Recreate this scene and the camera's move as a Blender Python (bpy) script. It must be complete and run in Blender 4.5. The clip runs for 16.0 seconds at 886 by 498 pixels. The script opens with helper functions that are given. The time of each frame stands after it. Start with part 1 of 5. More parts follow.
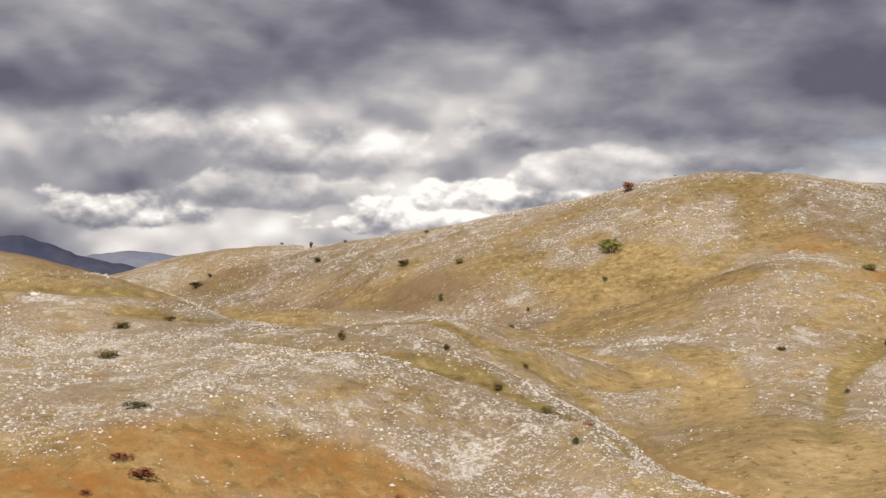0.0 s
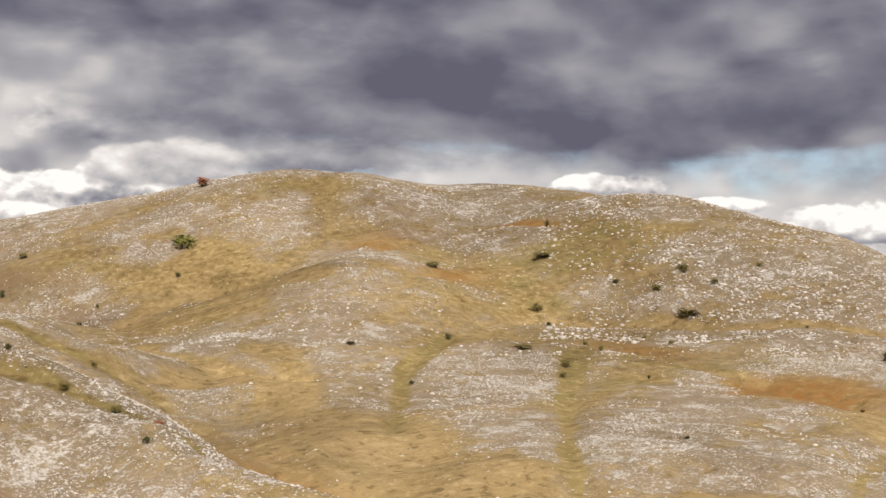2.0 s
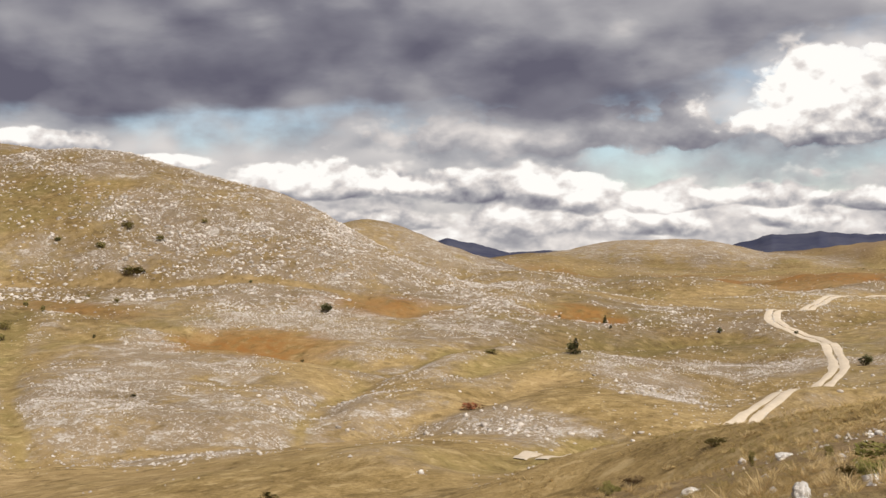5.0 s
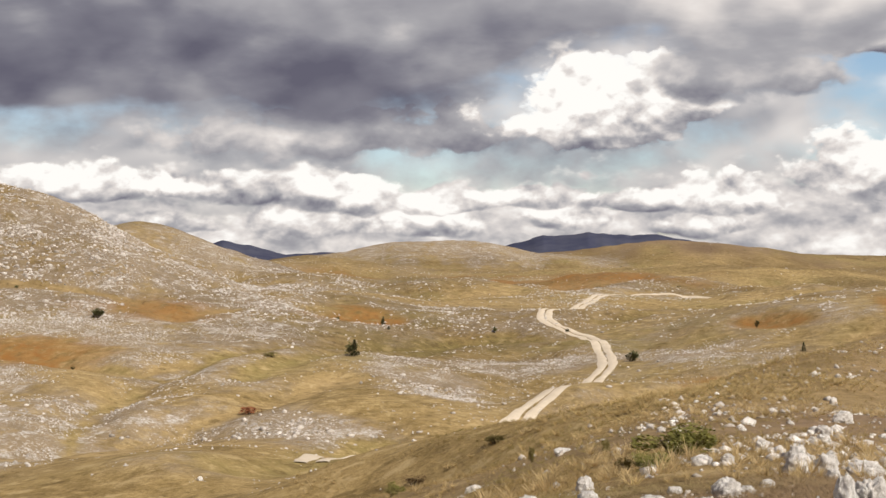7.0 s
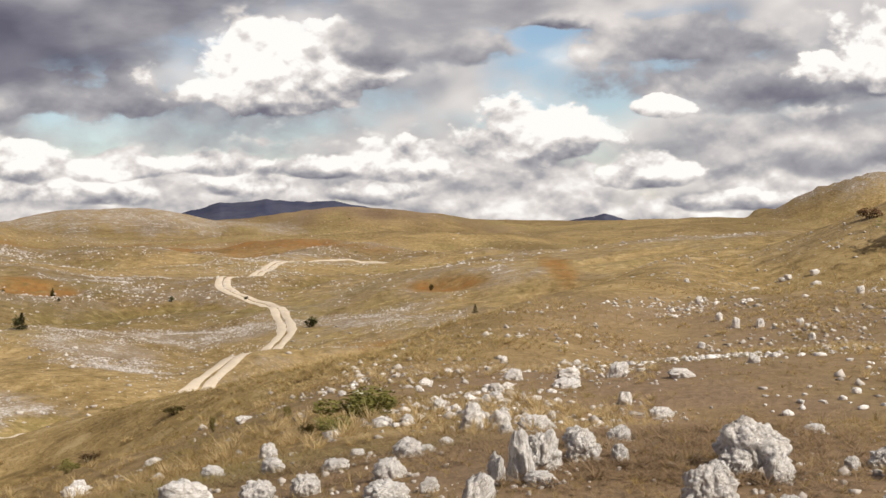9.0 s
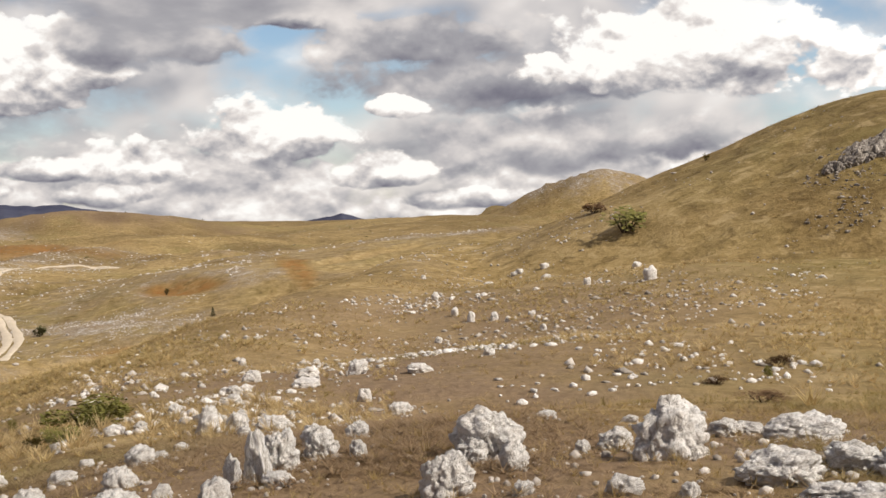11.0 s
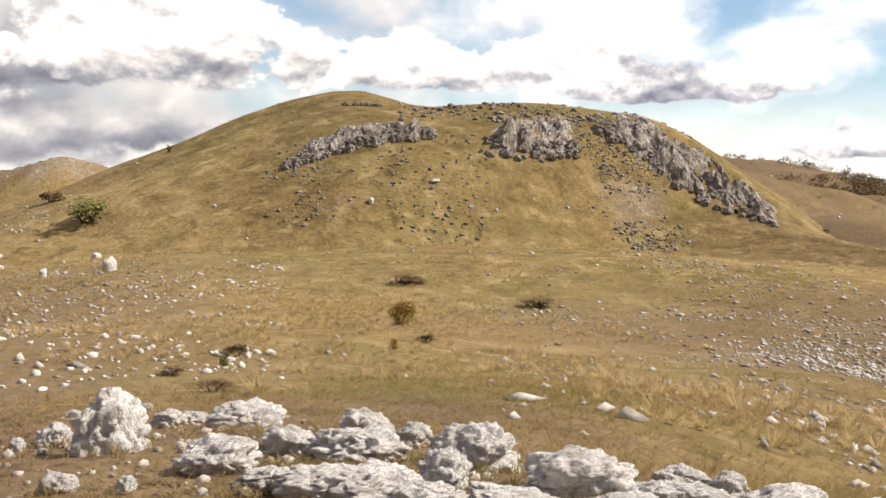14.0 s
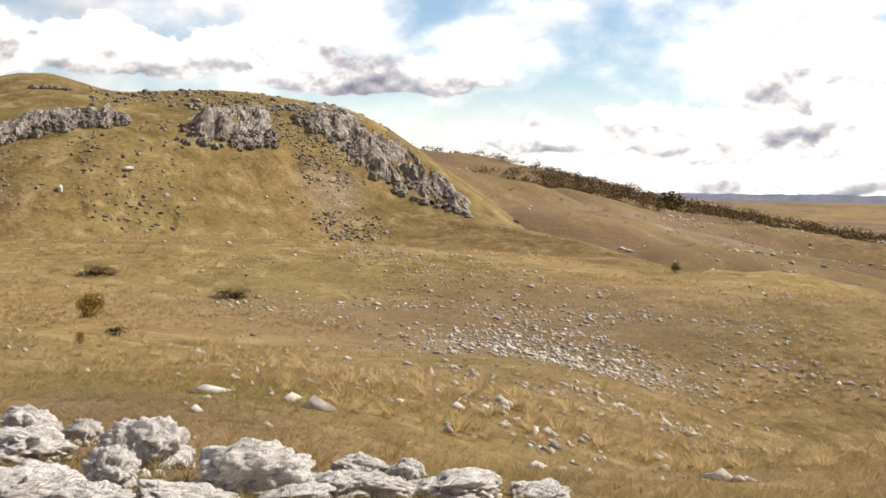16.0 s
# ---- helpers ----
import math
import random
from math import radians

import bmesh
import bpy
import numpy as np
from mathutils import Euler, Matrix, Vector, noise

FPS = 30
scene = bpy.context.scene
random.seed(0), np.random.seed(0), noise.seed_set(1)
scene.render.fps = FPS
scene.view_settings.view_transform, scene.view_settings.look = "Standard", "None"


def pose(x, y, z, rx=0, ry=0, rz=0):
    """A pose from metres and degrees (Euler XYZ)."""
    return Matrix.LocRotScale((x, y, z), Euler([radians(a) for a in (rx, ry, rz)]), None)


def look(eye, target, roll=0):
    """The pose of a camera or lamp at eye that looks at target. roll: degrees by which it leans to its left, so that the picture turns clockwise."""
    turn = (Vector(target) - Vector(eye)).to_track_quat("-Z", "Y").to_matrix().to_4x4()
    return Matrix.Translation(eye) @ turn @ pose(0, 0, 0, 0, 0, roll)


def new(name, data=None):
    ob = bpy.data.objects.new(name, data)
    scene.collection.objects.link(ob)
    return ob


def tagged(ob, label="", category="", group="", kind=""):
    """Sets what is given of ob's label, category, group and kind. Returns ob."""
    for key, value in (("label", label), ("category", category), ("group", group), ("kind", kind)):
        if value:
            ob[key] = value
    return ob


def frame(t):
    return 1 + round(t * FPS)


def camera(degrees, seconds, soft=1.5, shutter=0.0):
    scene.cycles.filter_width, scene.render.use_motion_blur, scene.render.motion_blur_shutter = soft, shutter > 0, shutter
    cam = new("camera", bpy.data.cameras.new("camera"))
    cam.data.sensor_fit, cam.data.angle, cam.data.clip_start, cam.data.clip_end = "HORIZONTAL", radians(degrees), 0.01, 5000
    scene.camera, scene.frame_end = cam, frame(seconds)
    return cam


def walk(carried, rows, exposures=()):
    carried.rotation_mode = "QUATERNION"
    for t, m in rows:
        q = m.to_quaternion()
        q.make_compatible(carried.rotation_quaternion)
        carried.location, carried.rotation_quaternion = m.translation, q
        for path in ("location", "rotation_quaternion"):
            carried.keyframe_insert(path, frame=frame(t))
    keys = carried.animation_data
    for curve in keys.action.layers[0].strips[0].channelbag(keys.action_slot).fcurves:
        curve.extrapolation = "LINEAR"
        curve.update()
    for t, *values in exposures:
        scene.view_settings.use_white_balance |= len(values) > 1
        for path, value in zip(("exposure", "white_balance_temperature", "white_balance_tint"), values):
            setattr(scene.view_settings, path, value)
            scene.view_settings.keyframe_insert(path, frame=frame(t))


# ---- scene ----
# ---------------------------------------------------------------- camera
LENS = 37.83
PATH = [
    (0.0, -0.000, -0.003, 1.700, -0.00, 1.23, -0.21),
    (0.5, -0.000, -0.003, 1.700, -2.85, 0.56, -0.35),
    (1.0, -0.000, -0.003, 1.700, -5.57, 0.17, -0.08),
    (1.5, -0.002, -0.002, 1.700, -13.42, 0.19, 0.11),
    (2.0, -0.001, -0.000, 1.700, -18.72, 1.16, -0.39),
    (2.5, -0.003, -0.003, 1.700, -22.55, 1.30, -0.52),
    (3.0, -0.003, -0.002, 1.700, -26.43, 0.85, -0.28),
    (3.5, -0.002, -0.001, 1.700, -29.46, 0.54, -0.08),
    (4.0, 0.001, 0.003, 1.700, -33.83, 0.21, -0.16),
    (4.5, 0.002, 0.005, 1.700, -37.95, -0.34, 0.22),
    (5.0, 0.003, 0.004, 1.700, -42.92, -0.68, 0.05),
    (5.2, 0.004, 0.006, 1.700, -44.73, -0.96, -0.42),
    (7.3, -0.229, 0.119, 1.735, -54.03, -0.89, -0.30),
    (7.5, -0.260, 0.135, 1.736, -55.03, -1.27, -0.88),
    (8.0, -0.240, 0.098, 1.737, -58.26, -1.97, -0.50),
    (8.5, -0.204, 0.113, 1.735, -62.27, -2.29, -0.26),
    (9.0, -0.167, 0.134, 1.728, -66.98, -2.18, 0.48),
    (9.2, -0.151, 0.142, 1.728, -68.66, -2.27, 0.45),
    (11.3, -0.003, 0.142, 1.675, -80.74, -2.43, 1.05),
    (11.5, -0.002, 0.135, 1.673, -82.43, -2.51, 0.79),
    (12.0, 0.027, 0.123, 1.666, -86.70, -2.76, 1.11),
    (12.5, 0.039, 0.107, 1.665, -90.74, -3.02, 0.87),
    (13.0, 0.058, 0.072, 1.661, -94.40, -3.04, 0.36),
    (13.5, 0.065, 0.033, 1.656, -98.24, -2.84, -0.20),
    (14.0, 0.090, -0.011, 1.655, -101.95, -2.91, -0.33),
    (14.5, 0.123, -0.064, 1.648, -105.58, -3.06, -0.64),
    (15.0, 0.140, -0.109, 1.645, -108.90, -3.20, -0.71),
    (15.5, 0.178, -0.165, 1.635, -111.78, -3.13, -0.84),
    (16.0, 0.254, -0.229, 1.619, -115.12, -3.18, -1.02),
]
cam = camera(LENS, 16.0)
# a row: seconds, place, yaw, pitch, roll
EXPOSURES = [(0.0, 0.11), (9.0, 0.10), (12.5, 0.22), (13.5, 0.38), (16.0, 0.36)]
walk(cam, [(t, pose(x, y, z, 90 + pitch, roll, yaw)) for t, x, y, z, yaw, pitch, roll in PATH], EXPOSURES)

# ---------------------------------------------------------------- light
SUN_AZ, SUN_EL = 192.0, 44.0
sun = new("sun", bpy.data.lights.new("sun", "SUN"))
sun.data.energy, sun.data.angle, sun.data.color = 4.6, radians(0.6), (1.0, 0.915, 0.795)
sun_way = Vector((math.sin(radians(SUN_AZ)) * math.cos(radians(SUN_EL)), math.cos(radians(SUN_AZ)) * math.cos(radians(SUN_EL)), math.sin(radians(SUN_EL))))
sun.matrix_world = look(sun_way * 50, (0, 0, 0))


class Graph:
    """Short hand for node trees."""

    def __init__(self, tree):
        self.tree = tree
        self.tree.nodes.clear()

    def node(self, kind, **sets):
        n = self.tree.nodes.new(kind)
        for key, value in sets.items():
            setattr(n, key, value)
        return n

    def put(self, socket, value):
        if isinstance(value, bpy.types.NodeSocket):
            self.tree.links.new(value, socket)
        elif value is not None:
            if socket.type == "RGBA" and len(value) == 3:
                value = (*value, 1.0)
            socket.default_value = value

    def math(self, op, a, b=None, c=None, clamp=False):
        n = self.node("ShaderNodeMath", operation=op, use_clamp=clamp)
        for s, v in zip(n.inputs, (a, b, c)):
            self.put(s, v)
        return n.outputs[0]

    def vec(self, op, a, b=None):
        n = self.node("ShaderNodeVectorMath", operation=op)
        for s, v in zip(n.inputs, (a, b)):
            self.put(s, v)
        return n.outputs["Value"] if op in ("LENGTH", "DOT_PRODUCT", "DISTANCE") else n.outputs[0]

    def noise(self, at, scale, detail=4.0, rough=0.55, distort=0.0, lac=2.0):
        n = self.node("ShaderNodeTexNoise")
        for key, v in (("Vector", at), ("Scale", scale), ("Detail", detail), ("Roughness", rough), ("Distortion", distort), ("Lacunarity", lac)):
            self.put(n.inputs[key], v)
        return n.outputs["Fac"]

    def node_colour(self, at, scale):
        n = self.node("ShaderNodeTexNoise")
        self.put(n.inputs["Vector"], at), self.put(n.inputs["Scale"], scale), self.put(n.inputs["Detail"], 3.0)
        return self.vec("SUBTRACT", n.outputs["Color"], (0.5, 0.5, 0.5))

    def mix(self, f, a, b, blend="MIX"):
        n = self.node("ShaderNodeMix", data_type="RGBA", blend_type=blend)
        self.put(n.inputs[0], f), self.put(n.inputs[6], a), self.put(n.inputs[7], b)
        return n.outputs[2]

    def span(self, v, a, b, c=0.0, d=1.0, smooth=True):
        n = self.node("ShaderNodeMapRange", interpolation_type="SMOOTHSTEP" if smooth else "LINEAR")
        for s, x in zip(n.inputs, (v, a, b, c, d)):
            self.put(s, x)
        return n.outputs[0]

    def ramp(self, f, stops):
        n = self.node("ShaderNodeValToRGB")
        e = n.color_ramp.elements
        while len(e) < len(stops):
            e.new(0.5)
        for x, (p, col) in zip(e, stops):
            x.position, x.color = p, (*col, 1.0)
        self.put(n.inputs[0], f)
        return n.outputs[0]


def build_sky():
    world = bpy.data.worlds.new("sky")
    world.use_nodes = True
    scene.world = world
    g = Graph(world.node_tree)
    sky = g.node("ShaderNodeTexSky", sky_type="NISHITA", sun_disc=False, sun_elevation=radians(SUN_EL), sun_rotation=radians(SUN_AZ), altitude=1200.0, air_density=1.0, dust_density=0.3, ozone_density=1.6)
    at = g.node("ShaderNodeTexCoord").outputs["Generated"]
    xyz = g.node("ShaderNodeSeparateXYZ")
    g.put(xyz.inputs[0], at)
    x, y, z = xyz.outputs
    # azimuth in degrees, clockwise from +y, and height
    az = g.math("MULTIPLY", g.math("ARCTAN2", x, y), 57.2958)
    el = g.math("MULTIPLY", g.math("ARCSINE", z), 57.2958)
    # billowing clouds, a little flattened
    sphere = g.vec("MULTIPLY", at, (1.0, 1.0, 1.5))

    def mixed(f, a, b):
        n = g.node("ShaderNodeMix", data_type="FLOAT")
        g.put(n.inputs[0], f), g.put(n.inputs[2], a), g.put(n.inputs[3], b)
        return n.outputs[0]

    def puffs(where, detail, size=1.0):
        """Round cauliflower billows, about 0 at their edges."""
        where = g.vec("ADD", where, g.vec("MULTIPLY", g.node_colour(where, 7.0 / size), (0.05 * size, 0.05 * size, 0.05 * size)))
        v = g.node("ShaderNodeTexVoronoi", feature="F1", normalize=True)
        for key, value in (("Vector", where), ("Scale", 10.0 / size), ("Detail", detail * 0.4), ("Roughness", 0.5), ("Lacunarity", 2.2)):
            g.put(v.inputs[key], value)
        return g.math("SUBTRACT", g.math("ADD", g.math("MULTIPLY", g.noise(where, 5.0 / size, detail, 0.52), 0.75), g.math("MULTIPLY", g.math("SUBTRACT", 0.75, v.outputs["Distance"]), 0.42)), 0.5)

    big, big_up = puffs(sphere, 3.4), puffs(g.vec("ADD", sphere, (0.0, 0.0, 0.030)), 3.4)
    small, small_up = puffs(sphere, 6.0, 0.3), puffs(g.vec("ADD", sphere, (0.0, 0.0, 0.010)), 6.0, 0.3)
    wisp = g.noise(g.vec("MULTIPLY", at, (1.0, 1.0, 2.7)), 3.6, 6.0, 0.55, 0.1)
    streak = g.noise(g.vec("MULTIPLY", at, (1.0, 1.0, 2.0)), 9.0, 7.0, 0.56, 0.1)
    edge = g.math("ADD", g.math("MULTIPLY", big, 1.6), g.math("MULTIPLY", small, 2.6))
    relief = g.math("ADD", g.math("MULTIPLY", g.math("SUBTRACT", big, big_up), 1.3), g.math("MULTIPLY", g.math("SUBTRACT", small, small_up), 1.2))
    slow = g.math("MULTIPLY", g.math("SUBTRACT", big, big_up), 1.9)
    clear = g.span(az, 88.0, 112.0)
    west = g.span(az, 94.0, 74.0)
    far_west = g.span(az, 21.0, 9.0)

    # thin broken cloud and haze behind everything
    cut = g.math("ADD", mixed(clear, -0.16, 0.0), g.math("MULTIPLY", g.span(el, 7.0, 0.0, 0.0, -0.16), g.math("SUBTRACT", 1.0, clear)))
    cover = g.span(g.math("SUBTRACT", g.math("ADD", g.math("MULTIPLY", big, 1.5), g.math("ADD", g.math("MULTIPLY", small, 0.5), g.math("MULTIPLY", g.math("SUBTRACT", streak, 0.5), 0.5))), cut), -0.04, 0.34, 0.0, 0.96)
    cover = g.math("MAXIMUM", cover, far_west)
    dark = g.math("ADD", mixed(far_west, g.span(az, 66.0, 50.0, 0.24, 0.36), 0.40), g.math("MULTIPLY", slow, mixed(far_west, -1.2, -1.9)))
    dark = g.math("ADD", dark, g.math("MULTIPLY", g.math("MULTIPLY", g.math("SUBTRACT", streak, 0.5), far_west), -0.30))
    dark = mixed(clear, dark, g.math("SUBTRACT", 0.10, g.math("MULTIPLY", relief, 0.5)))

    def cumulus(cover, dark, az0, el0, wide, tall, grey, ragged=1.0):
        """A cloud round a bearing and a height: billowing top, flatter grey foot."""
        u, v = g.math("DIVIDE", g.math("SUBTRACT", az, az0), wide), g.math("DIVIDE", g.math("SUBTRACT", el, el0), tall)
        low = g.math("MULTIPLY", g.math("MINIMUM", v, 0.0), 1.5)
        r = g.math("SQRT", g.math("ADD", g.math("MULTIPLY", u, u), g.math("ADD", g.math("MULTIPLY", g.math("MAXIMUM", v, 0.0), g.math("MAXIMUM", v, 0.0)), g.math("MULTIPLY", low, low))))
        body = g.math("ADD", g.math("SUBTRACT", 0.9, r), g.math("MULTIPLY", edge, ragged))
        inside = g.span(body, 0.0, 0.20 + max(0.0, grey) * 0.9)
        shade = g.math("ADD", grey, g.math("SUBTRACT", g.math("MULTIPLY", g.span(v, 0.45, -0.65), 0.46 if grey < 0.15 else 0.28), g.math("ADD", g.math("MULTIPLY", relief, 2.6 if grey < 0.15 else 0.9), g.math("MULTIPLY", slow, 0.0 if grey < 0.15 else 0.9))))
        return g.math("MAXIMUM", cover, inside), mixed(inside, dark, shade)

    clouds = ((-13.0, 2.6, 4.0, 1.2, 0.14), (-8.0, 3.6, 5.0, 1.2, 0.22), (-2.0, 2.4, 4.0, 0.9, 0.08), (3.0, 3.6, 4.0, 1.0, 0.12), (6.5, 4.6, 3.5, 1.1, 0.16), (-5.0, 5.4, 6.0, 1.3, 0.26), (3.5, 6.4, 3.0, 1.2, 0.16), (13.0, 5.0, 5.0, 1.0, 0.30), (-12.0, 6.2, 4.0, 1.3, 0.24), (26.0, 3.9, 2.2, 0.6, 0.05), (31.0, 3.0, 2.0, 0.5, 0.10), (40.5, 0.5, 3.0, 0.7, 0.08), (46.5, 0.5, 3.0, 0.8, 0.10), (53.0, 0.4, 3.0, 0.8, 0.08), (58.5, 0.7, 3.0, 0.8, 0.06), (64.0, 0.3, 3.0, 0.7, 0.12), (79.0, -0.2, 3.0, 0.6, 0.12),
              (36.8, 2.2, 3.6, 0.95, 0.08), (43.5, 1.9, 2.6, 0.8, 0.08), (48.6, 1.7, 2.6, 1.1, 0.06), (53.0, 1.4, 2.2, 0.7, 0.10), (56.5, 1.6, 2.2, 0.8, 0.06), (61.0, 1.4, 2.2, 0.8, 0.06), (65.4, 1.5, 2.4, 1.3, 0.02),
              (82.5, 2.2, 9.0, 1.6, 0.34), (71.0, 2.6, 3.6, 1.9, -0.02), (75.8, 1.1, 2.2, 1.1, 0.02), (49.5, 4.2, 9.0, 1.6, 0.26), (60.0, 5.1, 4.4, 2.6, -0.12),
              (80.0, 5.0, 9.5, 1.9, 0.36), (76.4, 3.9, 1.5, 0.6, -0.02), (71.5, 7.8, 3.5, 1.0, 0.10), (67.0, 6.8, 5.0, 1.5, 0.30), (78.0, 6.6, 7.0, 1.6, 0.26), (98.5, 5.0, 7.0, 1.5, -0.14), (90.0, 5.8, 6.5, 2.2, -0.14), (106.5, 5.2, 3.6, 1.3, -0.10), (112.5, 4.2, 5.0, 1.1, -0.06), (119.5, 1.7, 4.5, 1.2, -0.04), (127.0, 1.7, 9.0, 1.7, -0.10), (134.0, 4.6, 6.0, 2.4, -0.12), (138.0, 1.5, 8.0, 1.6, -0.08), (124.0, 0.0, 8.0, 0.8, 0.02))
    # a crowd of small heaped clouds low over the horizon
    low_at = g.vec("MULTIPLY", at, (1.0, 1.0, 1.7))
    heap, heap_up = puffs(low_at, 5.0, 0.42), puffs(g.vec("ADD", low_at, (0.0, 0.0, 0.016)), 5.0, 0.42)
    crowd = g.math("ADD", g.math("ADD", g.math("MULTIPLY", heap, 2.0), g.math("MULTIPLY", big, 0.8)), g.math("ADD", g.span(el, 5.0, 1.2, -0.55, 0.12), g.span(az, 84.0, 100.0, 0.0, -0.35)))
    crowd = g.math("MULTIPLY", g.span(crowd, -0.02, 0.16), g.span(az, 22.0, 30.0))
    crowd_dark = g.math("SUBTRACT", 0.27, g.math("ADD", g.math("MULTIPLY", g.math("SUBTRACT", heap, heap_up), 2.3), g.math("MULTIPLY", g.math("SUBTRACT", small, small_up), 0.8)))
    cover, dark = g.math("MAXIMUM", cover, crowd), mixed(crowd, dark, crowd_dark)
    for row in clouds:
        cover, dark = cumulus(cover, dark, *row)
    # a heavy grey deck over the hills in the west, breaking up towards the sun
    base = g.math("ADD", g.math("SUBTRACT", 7.6, g.span(az, -6.0, 26.0, 0.0, 3.0)), g.span(az, 36.0, 62.0, 0.0, 2.3))
    base = g.math("ADD", base, g.math("MULTIPLY", g.math("SUBTRACT", wisp, 0.5), 4.5))
    base = g.math("SUBTRACT", base, g.math("ADD", g.math("MULTIPLY", big, 4.0), g.math("MULTIPLY", small, 1.0)))
    base = g.math("ADD", base, g.span(g.math("ABSOLUTE", g.math("SUBTRACT", az, 60.3)), 5.5, 1.5, 0.0, 1.9))
    deck = g.math("MULTIPLY", g.span(g.math("SUBTRACT", el, base), -0.5, 1.1), west)
    cover = g.math("MAXIMUM", cover, deck)
    # paler high up and where it thins
    deck_dark = g.math("SUBTRACT", 0.88, g.math("ADD", g.math("MULTIPLY", g.span(wisp, 0.40, 0.64), 0.30), g.math("ADD", g.math("MULTIPLY", slow, 1.1), g.math("MULTIPLY", g.math("SUBTRACT", streak, 0.5), 0.30))))
    deck_dark = g.math("SUBTRACT", deck_dark, g.span(az, 46.0, 78.0, 0.0, 0.34))
    deck_dark = g.math("SUBTRACT", deck_dark, g.math("MULTIPLY", g.span(az, 32.0, 46.0), g.span(el, 7.5, 10.5, 0.0, 0.34)))
    deck_dark = g.math("ADD", deck_dark, g.span(g.math("ABSOLUTE", g.math("SUBTRACT", az, 23.0)), 11.0, 3.0, 0.0, 0.16))
    dark = g.math("MAXIMUM", mixed(deck, dark, deck_dark), 0.0)
    cloud = g.ramp(dark, ((0.0, (1.0, 0.97, 0.93)), (0.18, (0.75, 0.70, 0.67)), (0.45, (0.40, 0.39, 0.41)), (0.75, (0.215, 0.21, 0.25)), (1.0, (0.125, 0.12, 0.162))))
    haze = g.math("MULTIPLY", g.span(el, 5.0, 0.0, 0.0, 0.85), clear)
    cover, dark = g.math("MAXIMUM", cover, haze), g.math("MULTIPLY", dark, g.math("SUBTRACT", 1.0, g.math("MULTIPLY", haze, 0.75)))
    one = g.node("ShaderNodeBackground")
    g.put(one.inputs[0], sky.outputs[0]), g.put(one.inputs[1], 0.10)
    two = g.node("ShaderNodeBackground")
    g.put(two.inputs[0], cloud), g.put(two.inputs[1], g.math("ADD", 0.95, g.math("MULTIPLY", clear, 0.30)))
    both = g.node("ShaderNodeMixShader")
    g.put(both.inputs[0], cover), g.put(both.inputs[1], one.outputs[0]), g.put(both.inputs[2], two.outputs[0])
    out = g.node("ShaderNodeOutputWorld")
    g.put(out.inputs[0], both.outputs[0])


build_sky()

# ---------------------------------------------------------------- shape of the land
def polar(az, d):
    """x, y of the place d metres off in the bearing az, clockwise from +y."""
    return d * np.sin(np.radians(az)), d * np.cos(np.radians(az))


def lattice(ix, iy, seed):
    h = (ix.astype(np.int64) * 374761393 + iy.astype(np.int64) * 668265263 + seed * 974711) & 0xFFFFFFFF
    h = ((h ^ (h >> 13)) * 1274126177) & 0xFFFFFFFF
    return ((h ^ (h >> 16)) & 0xFFFF) / 32767.5 - 1.0


def grain(x, y, size, seed=0):
    """Smooth value noise, -1 to 1."""
    u, v = x / size, y / size
    i, j = np.floor(u), np.floor(v)
    u, v = u - i, v - j
    u, v = u * u * u * (u * (u * 6 - 15) + 10), v * v * v * (v * (v * 6 - 15) + 10)
    a, b, c, d = (lattice(i + p, j + q, seed) for p, q in ((0, 0), (1, 0), (0, 1), (1, 1)))
    return (a * (1 - u) + b * u) * (1 - v) + (c * (1 - u) + d * u) * v


def fbm(x, y, size, octaves=4, gain=0.5, seed=0):
    total, amp = 0.0, 1.0
    for k in range(octaves):
        total = total + amp * grain(x + 17.3 * k, y - 9.1 * k, size / 2 ** k, seed + k)
        amp *= gain
    return total


RIDGES = []


def ridge(crest, slope, width, back=None):
    """A rounded ridge; crest: bearing, distance and height of the points along it. slope: of its sides. width: of its rounded top. back: slope of the far side."""
    pts = [(*polar(a, d), z) for a, d, z in crest]
    RIDGES.append((pts if len(pts) > 1 else pts * 2, slope, width, back or slope))


# the great hill across the valley, with its two spurs
ridge([(-16, 540, -3), (-13, 520, 4), (-9, 500, 13), (-4, 470, 13.5), (1.2, 430, 19), (7, 400, 25.5), (11.5, 390, 33.3), (14.8, 390, 32.8), (18, 400, 25.5)], 0.5, 40)
ridge([(18, 400, 25.5), (21, 400, 31.6), (26, 370, 24), (28.7, 340, 23.9), (32, 320, 17), (35, 300, 8.5), (38.0, 285, -0.5), (40, 280, -9)], 0.5, 36, 0.9)
ridge([(15.3, 285, 4.5), (17, 340, 14)], 0.45, 15)
ridge([(21, 300, 3.0), (22, 350, 14)], 0.45, 15)
# stony slopes at its foot, parted by a gully
ridge([(15, 250, -9.0), (22, 245, -9.5)], 0.11, 10)
ridge([(26, 225, -11.0), (33, 190, -14.5)], 0.12, 10)
ridge([(28, 265, -9.0), (38, 270, -8.5)], 0.12, 14)
